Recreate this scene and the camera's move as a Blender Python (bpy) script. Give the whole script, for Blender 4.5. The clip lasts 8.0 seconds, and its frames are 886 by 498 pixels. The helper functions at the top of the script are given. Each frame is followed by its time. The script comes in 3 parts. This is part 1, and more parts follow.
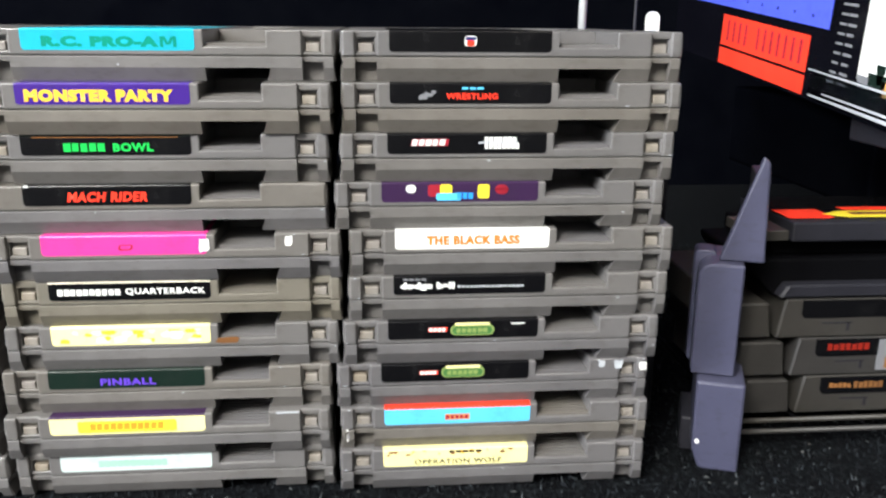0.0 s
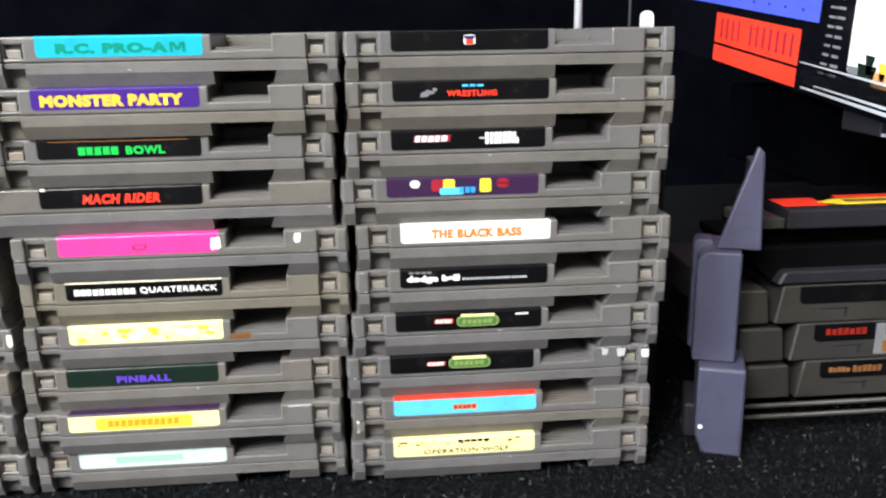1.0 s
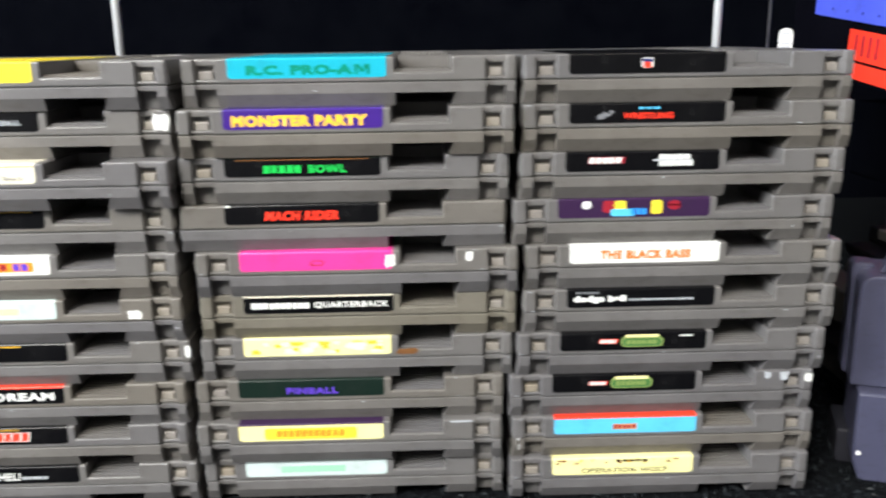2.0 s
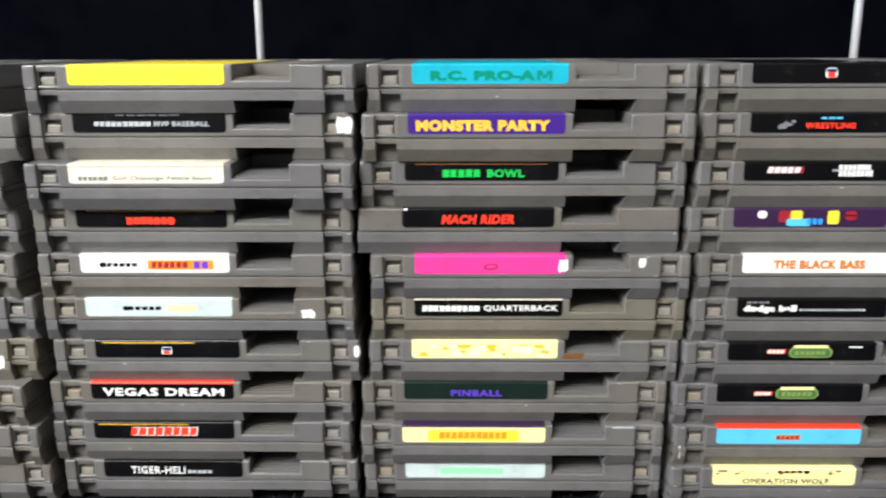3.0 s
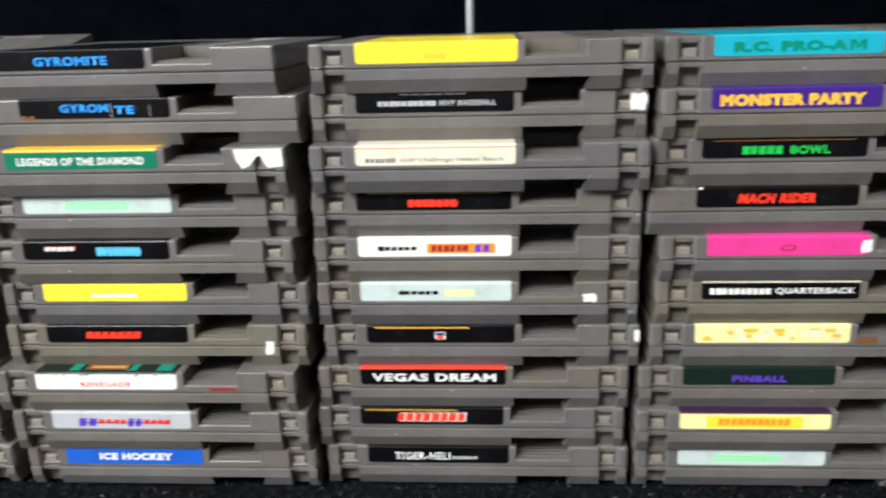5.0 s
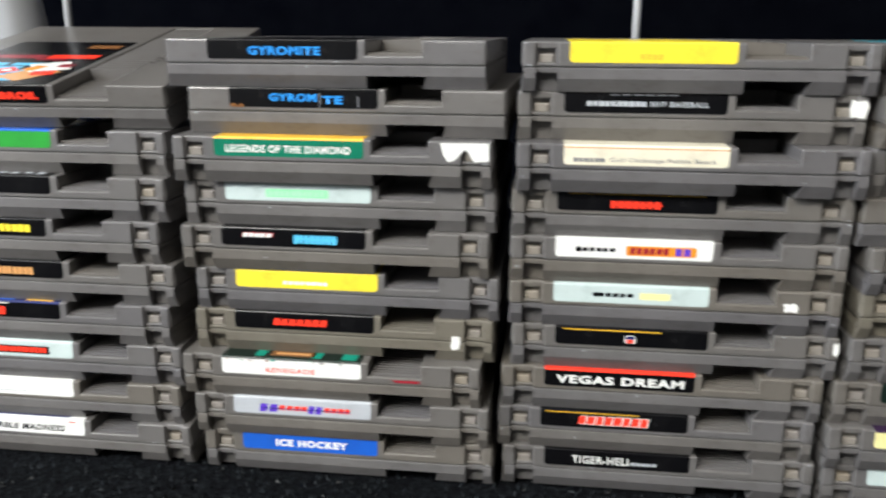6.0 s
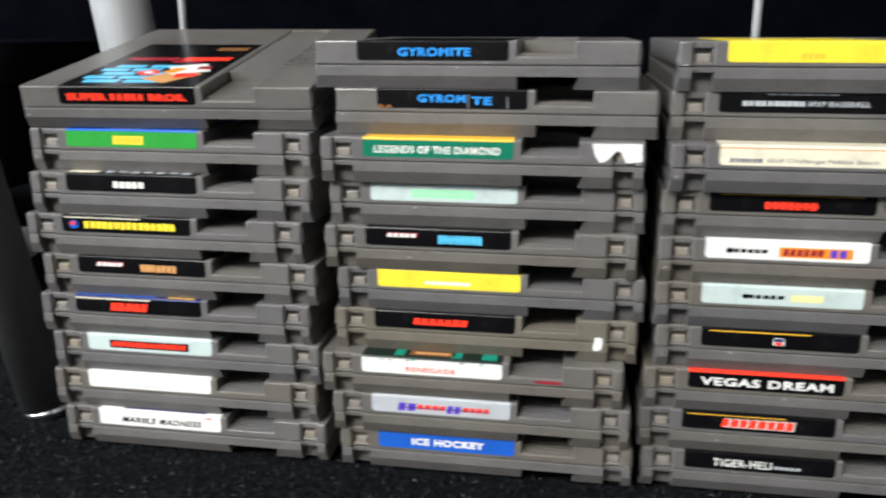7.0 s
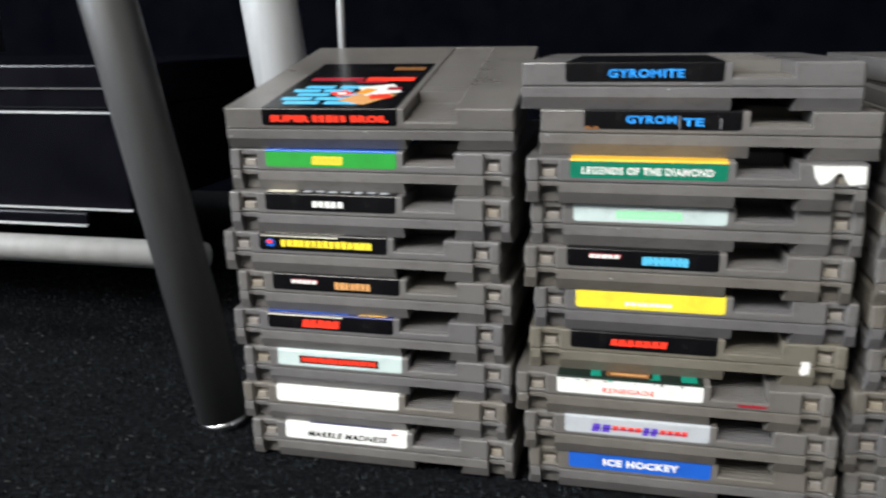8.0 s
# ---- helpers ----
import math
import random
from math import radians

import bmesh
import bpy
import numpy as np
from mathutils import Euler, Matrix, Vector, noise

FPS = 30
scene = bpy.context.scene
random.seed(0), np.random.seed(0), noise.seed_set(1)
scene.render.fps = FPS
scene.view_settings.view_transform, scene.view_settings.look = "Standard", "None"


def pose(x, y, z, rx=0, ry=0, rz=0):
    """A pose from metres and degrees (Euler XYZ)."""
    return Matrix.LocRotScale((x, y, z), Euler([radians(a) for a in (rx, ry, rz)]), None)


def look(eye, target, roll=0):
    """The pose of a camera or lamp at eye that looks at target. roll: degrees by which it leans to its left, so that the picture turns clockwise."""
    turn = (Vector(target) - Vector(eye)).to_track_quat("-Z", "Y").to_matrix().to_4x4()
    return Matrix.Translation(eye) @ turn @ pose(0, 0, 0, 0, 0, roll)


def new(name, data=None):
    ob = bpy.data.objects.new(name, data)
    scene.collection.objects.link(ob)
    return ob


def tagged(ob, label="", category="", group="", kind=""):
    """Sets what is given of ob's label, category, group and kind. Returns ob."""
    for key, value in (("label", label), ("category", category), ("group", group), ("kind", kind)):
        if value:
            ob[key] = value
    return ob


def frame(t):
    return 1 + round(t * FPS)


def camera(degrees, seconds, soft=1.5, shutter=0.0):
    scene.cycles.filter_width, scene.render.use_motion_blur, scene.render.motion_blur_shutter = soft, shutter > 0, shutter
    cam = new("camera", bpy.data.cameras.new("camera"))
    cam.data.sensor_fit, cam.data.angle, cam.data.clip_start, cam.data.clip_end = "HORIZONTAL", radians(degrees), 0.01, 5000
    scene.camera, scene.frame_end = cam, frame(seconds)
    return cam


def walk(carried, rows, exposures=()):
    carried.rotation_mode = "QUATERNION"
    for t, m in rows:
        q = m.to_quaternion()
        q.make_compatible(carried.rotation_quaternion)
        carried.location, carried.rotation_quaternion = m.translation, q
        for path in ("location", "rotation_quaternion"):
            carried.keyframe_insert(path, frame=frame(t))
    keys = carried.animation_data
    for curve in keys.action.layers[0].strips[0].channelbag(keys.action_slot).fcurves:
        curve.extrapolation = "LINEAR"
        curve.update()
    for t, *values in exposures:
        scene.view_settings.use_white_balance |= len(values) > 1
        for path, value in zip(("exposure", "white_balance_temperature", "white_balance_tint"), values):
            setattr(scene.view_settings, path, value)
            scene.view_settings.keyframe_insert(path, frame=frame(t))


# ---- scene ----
cam = camera(56.0, 8.0, soft=2.2, shutter=0.6)
# seconds, eye in metres, then yaw, pitch and roll in degrees
ROWS = [
    (0, -0.02785, -0.29110, 0.17572, -4.973, -15.307, 0.448),
    (0.5, -0.02828, -0.30245, 0.17091, -5.809, -15.009, 0.540),
    (1, -0.02900, -0.30114, 0.17164, -4.713, -14.549, -0.938),
    (1.5, -0.04494, -0.30038, 0.17649, -2.617, -14.329, -1.030),
    (2.8, -0.12018, -0.30132, 0.17872, 0.212, -13.685, -0.422),
    (3, -0.12762, -0.30287, 0.17821, 0.790, -13.600, -0.155),
    (3.5, -0.14652, -0.30122, 0.17699, 0.886, -14.149, 0.058),
    (4, -0.17516, -0.29686, 0.18741, 1.220, -15.812, 1.042),
    (4.5, -0.19815, -0.29535, 0.17723, 2.703, -14.956, -0.940),
    (4.7, -0.20508, -0.29396, 0.18150, 3.067, -15.657, -1.263),
    (5.8, -0.26217, -0.29814, 0.17623, 6.480, -14.910, -0.279),
    (6, -0.27303, -0.29950, 0.17621, 7.061, -14.753, 0.344),
    (6.5, -0.29541, -0.30341, 0.18069, 8.209, -13.882, 0.414),
    (7, -0.31466, -0.30579, 0.17655, 9.441, -14.789, -0.059),
    (7.5, -0.34473, -0.30944, 0.17841, 11.554, -14.697, -0.834),
    (8, -0.37092, -0.31598, 0.18285, 13.215, -14.415, -0.671),
]
walk(cam, [(t, pose(x, y, z, 0, 0, yaw) @ pose(0, 0, 0, 90 + pitch) @ pose(0, 0, 0, 0, 0, roll)) for t, x, y, z, yaw, pitch, roll in ROWS],
     exposures=((0.0, 0.40), (1.6, 0.26), (3.2, -0.04), (6.0, -0.35), (8.0, -0.40)))

# ---- light: a window behind the camera and one to its side, in a closed room ----
world = bpy.data.worlds.new("world")
scene.world = world
world.use_nodes = True
world.node_tree.nodes["Background"].inputs["Color"].default_value = (0.6, 0.75, 1.0, 1)
world.node_tree.nodes["Background"].inputs["Strength"].default_value = 0.05


def area_lamp(name, eye, target, sx, sy, watts, colour):
    data = bpy.data.lights.new(name, "AREA")
    data.shape, data.size, data.size_y, data.energy, data.color = "RECTANGLE", sx, sy, watts, colour
    ob = new(name, data)
    ob.matrix_world = look(eye, target)
    return ob


area_lamp("window_light", (-1.15, -1.88, 1.62), (-0.2, 0.0, 0.05), 1.0, 1.1, 200, (1.0, 0.985, 0.93))
area_lamp("side_window_light", (-2.3, -1.05, 1.05), (-0.2, 0.0, 0.05), 0.7, 0.9, 95, (0.86, 0.92, 1.0))
area_lamp("ceiling_lamp_light", (0.5, -1.0, 2.3), (0.0, -0.4, 0.0), 0.35, 0.35, 5, (1.0, 0.88, 0.72))


# ---- materials ----
def nodes_of(name):
    m = bpy.data.materials.new(name)
    m.use_nodes = True
    return m, m.node_tree, m.node_tree.nodes["Principled BSDF"]


def noise_node(nt, scale, detail=3.0, rough=0.55, stretch=None):
    tc = nt.nodes.new("ShaderNodeTexCoord")
    n = nt.nodes.new("ShaderNodeTexNoise")
    n.inputs["Scale"].default_value, n.inputs["Detail"].default_value, n.inputs["Roughness"].default_value = scale, detail, rough
    if stretch:
        mp = nt.nodes.new("ShaderNodeMapping")
        mp.inputs["Scale"].default_value = stretch
        nt.links.new(tc.outputs["Object"], mp.inputs["Vector"])
        nt.links.new(mp.outputs["Vector"], n.inputs["Vector"])
    else:
        nt.links.new(tc.outputs["Object"], n.inputs["Vector"])
    return n


def ramp(nt, src, stops):
    r = nt.nodes.new("ShaderNodeValToRGB")
    while len(r.color_ramp.elements) < len(stops):
        r.color_ramp.elements.new(0.5)
    for e, (p, c) in zip(r.color_ramp.elements, stops):
        e.position, e.color = p, (*c, 1)
    nt.links.new(src, r.inputs["Fac"])
    return r


def mixed(nt, a, b, fac, mode="MIX"):
    mx = nt.nodes.new("ShaderNodeMix")
    mx.data_type, mx.blend_type = "RGBA", mode
    for sock, v in ((mx.inputs[6], a), (mx.inputs[7], b), (mx.inputs[0], fac)):
        if hasattr(v, "is_output"):
            nt.links.new(v, sock)
        else:
            sock.default_value = v if not isinstance(v, tuple) else (*v, 1)
    return mx.outputs[2]


def bump(nt, bsdf, src, strength, distance):
    b = nt.nodes.new("ShaderNodeBump")
    b.inputs["Strength"].default_value, b.inputs["Distance"].default_value = strength, distance
    nt.links.new(src, b.inputs["Height"])
    nt.links.new(b.outputs["Normal"], bsdf.inputs["Normal"])


def plastic(name, light, dark, rough=0.5, grain=0.12, vary=True, shine=0.5):
    """Moulded plastic: fine grain, blotches of dirt, a shift from piece to piece."""
    m, nt, bsdf = nodes_of(name)
    big = noise_node(nt, 28, 4, 0.6)
    r = ramp(nt, big.outputs["Fac"], ((0.32, dark), (0.62, light)))
    col = r.outputs["Color"]
    if vary:
        oi = nt.nodes.new("ShaderNodeObjectInfo")
        tint = ramp(nt, oi.outputs["Random"], ((0.0, (0.92, 0.92, 0.98)), (0.4, (1.0, 1.0, 1.03)), (0.8, (1.02, 1.0, 0.98)), (1.0, (1.06, 1.0, 0.90))))
        col = mixed(nt, col, tint.outputs["Color"], 1.0, "MULTIPLY")
    smudge = noise_node(nt, 160, 2, 0.7, (1.0, 0.4, 2.0))
    sm = ramp(nt, smudge.outputs["Fac"], ((0.30, (0.78, 0.76, 0.73)), (0.48, (1, 1, 1))))
    col = mixed(nt, col, sm.outputs["Color"], 0.7, "MULTIPLY")
    nt.links.new(col, bsdf.inputs["Base Color"])
    bsdf.inputs["Specular IOR Level"].default_value = shine
    rr = nt.nodes.new("ShaderNodeMapRange")
    rr.inputs["To Min"].default_value, rr.inputs["To Max"].default_value = rough - 0.1, rough + 0.13
    nt.links.new(big.outputs["Fac"], rr.inputs["Value"])
    nt.links.new(rr.outputs["Result"], bsdf.inputs["Roughness"])
    fine = noise_node(nt, 2600, 2, 0.6)
    bump(nt, bsdf, fine.outputs["Fac"], grain, 0.0004)
    return m


def paper(name, colour, rough=0.27):
    """Glossy printed label with faint rubbing."""
    m, nt, bsdf = nodes_of(name)
    n = noise_node(nt, 90, 5, 0.65)
    worn = tuple(min(1.0, c * 0.8 + 0.006) for c in colour)
    r = ramp(nt, n.outputs["Fac"], ((0.30, worn), (0.46, colour), (0.8, tuple(min(1, c * 1.08) for c in colour))))
    nt.links.new(r.outputs["Color"], bsdf.inputs["Base Color"])
    bsdf.inputs["Roughness"].default_value = rough
    bsdf.inputs["Specular IOR Level"].default_value = 0.22
    bump(nt, bsdf, n.outputs["Fac"], 0.12, 0.0006)
    return m


def metal(name, colour, rough, metallic=1.0):
    m, nt, bsdf = nodes_of(name)
    n = noise_node(nt, 60, 4, 0.6, (1, 1, 0.15))
    r = ramp(nt, n.outputs["Fac"], ((0.3, tuple(c * 0.75 for c in colour)), (0.6, colour)))
    nt.links.new(r.outputs["Color"], bsdf.inputs["Base Color"])
    bsdf.inputs["Metallic"].default_value, bsdf.inputs["Roughness"].default_value = metallic, rough
    bump(nt, bsdf, n.outputs["Fac"], 0.05, 0.0005)
    return m


GREY = plastic("cartridge_grey", (0.128, 0.123, 0.118), (0.096, 0.092, 0.088), 0.29, 0.10, True, 0.9)
GREY_DARK = plastic("cartridge_grey_lower", (0.122, 0.117, 0.113), (0.092, 0.088, 0.085), 0.46, 0.12, True, 0.4)
OLIVE = plastic("cartridge_yellowed", (0.132, 0.120, 0.094), (0.104, 0.094, 0.073))
CLIP = plastic("clip_beige", (0.25, 0.228, 0.195), (0.19, 0.172, 0.150), 0.45)
SLATE = plastic("blue_grey_plastic", (0.050, 0.051, 0.086), (0.040, 0.041, 0.070), 0.36, 0.08, False)
# light grey plastic, darkened so its colour carries the shade on the wide cartridges
SHADED_GREY = plastic("shaded_grey_plastic", (0.028, 0.026, 0.0235), (0.021, 0.0195, 0.0175), 0.5, 0.1)
BLACK = plastic("black_plastic", (0.0022, 0.0022, 0.0028), (0.0015, 0.0015, 0.002), 0.6, 0.1, False, 0.04)
DARK_SLATE = plastic("dark_slate_plastic", (0.015, 0.015, 0.020), (0.011, 0.011, 0.015), 0.5, 0.1, False, 0.25)
GLOSS_BLACK = plastic("gloss_black", (0.003, 0.003, 0.005), (0.002, 0.002, 0.0035), 0.2, 0.02, False, 0.12)
BACK = plastic("back_board_black", (0.0019, 0.0022, 0.0035), (0.0011, 0.0013, 0.0024), 0.85, 0.1, False, 0.0)
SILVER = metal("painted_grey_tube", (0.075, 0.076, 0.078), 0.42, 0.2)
# pale tube; on crossbar and trims the pale colour stands in for chrome highlights
PALE_TUBE = metal("pale_tube_and_glint", (0.42, 0.43, 0.44), 0.5, 0.1)
CHROME = metal("chrome", (0.75, 0.76, 0.78), 0.22)
WALL = plastic("wall_paint", (0.42, 0.41, 0.40), (0.39, 0.38, 0.37), 0.8, 0.05, False)
COLOURS = {}


def ink(name, hexa):
    """A printed colour, from an sRGB hex string, kept once."""
    if name not in COLOURS:
        c = [int(hexa[i:i + 2], 16) / 255 for i in (0, 2, 4)]
        COLOURS[name] = paper("print_" + name, tuple(((v + 0.055) / 1.055) ** 2.4 if v > 0.04 else v / 12.92 for v in c))
    return COLOURS[name]


for _name, _hexa in (("black", "0a0a0c"), ("white", "dededa"), ("cream", "d9d2bd"), ("yellow", "e6cf3c"), ("gold", "e8b33a"), ("orange", "e08a2c"),
                     ("red", "ea3c2a"), ("dark_red", "8e2430"), ("green", "2f8f3a"), ("bright_green", "1fae4a"), ("deep_green", "156a52"), ("pale_green", "9ed0b0"),
                     ("mint", "8fd9a4"), ("cyan", "1c9cb2"), ("sky", "55b4dc"), ("pale_blue", "b6c4c2"), ("blue", "1f56b4"), ("bright_blue", "2f8ee0"),
                     ("navy", "20285a"), ("purple", "3a2274"), ("violet", "5a3cb4"), ("plum", "32203c"), ("pink", "d23a88"), ("silver", "a9adb2"),
                     ("grey", "6f7074"), ("brown", "7a5230"), ("teal_green", "0c7d68"), ("pale_yellow", "e6dc9c"), ("royal", "4a58c8"), ("tan", "c8925c"),
                     ("dark_green", "14211c"), ("rust", "6d4a2c"), ("olive", "76894e"), ("brick", "7a2018"), ("leaf", "3d6636"), ("amber", "bd6f24")):
    ink(_name, _hexa)


# ---- small building tools ----
def mesh_of(name, bm, material, smooth=False):
    me = bpy.data.meshes.new(name)
    bm.normal_update()
    bm.to_mesh(me)
    bm.free()
    me.materials.append(material)
    if smooth:
        for p in me.polygons:
            p.use_smooth = True
    return me


def piece(name, me, parent=None, m=None, label=""):
    ob = new(name, me)
    if parent is not None:
        ob.parent = parent
    if m is not None:
        ob.matrix_basis = m
    if label:
        tagged(ob, label)
    return ob


def part(name, bm, material, parent=None, label="", m=None, smooth=False):
    return piece(name, mesh_of(name, bm, material, smooth), parent, m, label)


def thing(name, m, label, category, group="", kind=""):
    ob = new(name)
    ob.empty_display_size = 0.01
    ob.matrix_basis = m
    return tagged(ob, label, category, group, kind)


def add_box(bm, lo, hi, bevel=0.0, segments=2):
    lo, hi = Vector(lo), Vector(hi)
    made = bmesh.ops.create_cube(bm, size=1.0)["verts"]
    for v in made:
        v.co = Vector([(lo[i] + hi[i]) / 2 + v.co[i] * (hi[i] - lo[i]) for i in range(3)])
    if bevel:
        edges = {e for v in made for e in v.link_edges}
        bmesh.ops.bevel(bm, geom=list(edges), offset=bevel, segments=segments, affect="EDGES", profile=0.5)
    return made


def box_bm(lo, hi, bevel=0.0, segments=2):
    bm = bmesh.new()
    add_box(bm, lo, hi, bevel, segments)
    return bm


def prism(points, depth, bevel=0.0, segments=1):
    """A flat outline in x and z, given thickness along y."""
    bm = bmesh.new()
    face = bm.faces.new([bm.verts.new((x, 0, z)) for x, z in points])
    made = bmesh.ops.extrude_face_region(bm, geom=[face])["geom"]
    for v in (g for g in made if isinstance(g, bmesh.types.BMVert)):
        v.co.y += depth
    bmesh.ops.recalc_face_normals(bm, faces=bm.faces)
    if bevel:
        bmesh.ops.bevel(bm, geom=list(bm.edges), offset=bevel, segments=segments, affect="EDGES", profile=0.5)
    return bm


def rounded(x0, z0, x1, z1, r, n=3, corners=(1, 1, 1, 1)):
    """Outline of a rectangle with rounded corners (lower left, lower right, upper right, upper left)."""
    out = []
    for k, (cx, cz) in enumerate(((x0 + r, z0 + r), (x1 - r, z0 + r), (x1 - r, z1 - r), (x0 + r, z1 - r))):
        if not corners[k]:
            out.append(((x0, x1, x1, x0)[k], (z0, z0, z1, z1)[k]))
            continue
        for i in range(n + 1):
            a = math.pi + k * math.pi / 2 + i / n * math.pi / 2
            out.append((cx + r * math.cos(a), cz + r * math.sin(a)))
    return out


def tube(a, b, r0, r1=None, n=24, caps=True):
    """A round bar from a to b."""
    a, b = Vector(a), Vector(b)
    bm = bmesh.new()
    bmesh.ops.create_cone(bm, cap_ends=caps, segments=n, radius1=r0, radius2=r0 if r1 is None else r1, depth=(b - a).length)
    turn = (b - a).to_track_quat("Z", "Y").to_matrix().to_4x4()
    bmesh.ops.transform(bm, matrix=Matrix.Translation((a + b) / 2) @ turn, verts=bm.verts)
    return bm


def carve(xs, ys, zs, full, bevel, shift=None, above=-99.0):
    """A solid of cells, of which full() says which are filled; flat faces are joined and sharp edges are rounded."""
    bm, verts = bmesh.new(), {}

    def vert(i, j, k):
        if (i, j, k) not in verts:
            verts[i, j, k] = bm.verts.new((xs[i], ys[j], zs[k]))
        return verts[i, j, k]

    def filled(i, j, k):
        if not (0 <= i < len(xs) - 1 and 0 <= j < len(ys) - 1 and 0 <= k < len(zs) - 1):
            return False
        return full((xs[i] + xs[i + 1]) / 2, (ys[j] + ys[j + 1]) / 2, (zs[k] + zs[k + 1]) / 2)

    for i in range(len(xs) - 1):
        for j in range(len(ys) - 1):
            for k in range(len(zs) - 1):
                if not filled(i, j, k):
                    continue
                for axis in range(3):
                    for side in (0, 1):
                        step = [0, 0, 0]
                        step[axis] = 1 if side else -1
                        if filled(i + step[0], j + step[1], k + step[2]):
                            continue
                        u, v = [n for n in range(3) if n != axis]
                        quad = []
                        for du, dv in ((0, 0), (1, 0), (1, 1), (0, 1)):
                            c = [i, j, k]
                            c[axis] += side
                            c[u] += du
                            c[v] += dv
                            quad.append(vert(*c))
                        bm.faces.new(quad)
    bmesh.ops.recalc_face_normals(bm, faces=bm.faces)
    for v in bm.verts:
        v.co = shift(v.co) if shift else v.co
    bmesh.ops.dissolve_limit(bm, angle_limit=0.02, verts=bm.verts, edges=bm.edges)
    sharp = [e for e in bm.edges if len(e.link_faces) == 2 and e.is_convex and e.calc_face_angle(0) > 0.35 and min(v.co.z for v in e.verts) > above]
    bmesh.ops.bevel(bm, geom=sharp, offset=bevel, segments=3, affect="EDGES", profile=0.5, clamp_overlap=False)
    return bm


def lettering(body, width, height, shear=0.0, bold=0.012):
    """Words in the built-in font, as a flat mesh of the given size in x and z, centred."""
    cu = bpy.data.curves.new("letters", "FONT")
    cu.body, cu.shear, cu.offset, cu.resolution_u, cu.extrude = body, shear, bold, 3, 0.0
    cu.space_character = 1.12
    ob = bpy.data.objects.new("letters", cu)
    scene.collection.objects.link(ob)
    bpy.context.view_layer.update()
    me = bpy.data.meshes.new_from_object(ob.evaluated_get(bpy.context.evaluated_depsgraph_get()))
    bpy.data.objects.remove(ob)
    bpy.data.curves.remove(cu)
    co = np.array([v.co[:] for v in me.vertices])
    lo, hi = co.min(0), co.max(0)
    for v in me.vertices:
        x, y = v.co.x, v.co.y
        v.co = ((x - (lo[0] + hi[0]) / 2) * width / (hi[0] - lo[0]), 0, (y - (lo[1] + hi[1]) / 2) * height / (hi[1] - lo[1]))
    return me


# ---- the large structure ----
carpet_mat, nt, bsdf = nodes_of("carpet_ground")
weave = noise_node(nt, 420, 3, 0.75)
r = ramp(nt, weave.outputs["Fac"], ((0.40, (0.002, 0.002, 0.003)), (0.56, (0.005, 0.006, 0.007)), (0.70, (0.018, 0.021, 0.024))))
nt.links.new(r.outputs["Color"], bsdf.inputs["Base Color"])
bsdf.inputs["Roughness"].default_value, bsdf.inputs["Specular IOR Level"].default_value = 0.95, 0.05
bump(nt, bsdf, weave.outputs["Fac"], 0.8, 0.002)
floor = part("floor", box_bm((-2.6, -1.95, -0.05), (2.6, 2.6, -0.003)), carpet_mat)
tagged(floor, "dark speckled carpet floor of a room", "floor", kind="structure")
for nm, lo, hi in (("wall_south", (-2.6, -2.05, -0.05), (2.6, -1.95, 2.5)), ("wall_north", (-2.6, 2.6, -0.05), (2.6, 2.7, 2.5)),
                   ("wall_west", (-2.7, -1.95, -0.05), (-2.6, 2.6, 2.5)), ("wall_east", (2.6, -1.95, -0.05), (2.7, 2.6, 2.5))):
    tagged(part(nm, box_bm(lo, hi), WALL), "plain light painted room wall", "wall", kind="structure")
tagged(part("ceiling", box_bm((-2.6, -1.95, 2.5), (2.6, 2.6, 2.6)), WALL), "plain light painted ceiling", "ceiling", kind="structure")
back = part("backdrop", box_bm((-2.2, 0.62, -0.004), (2.2, 0.64, 1.5)), BACK)
tagged(back, "plain black board standing behind the stacks", "back board", kind="structure")


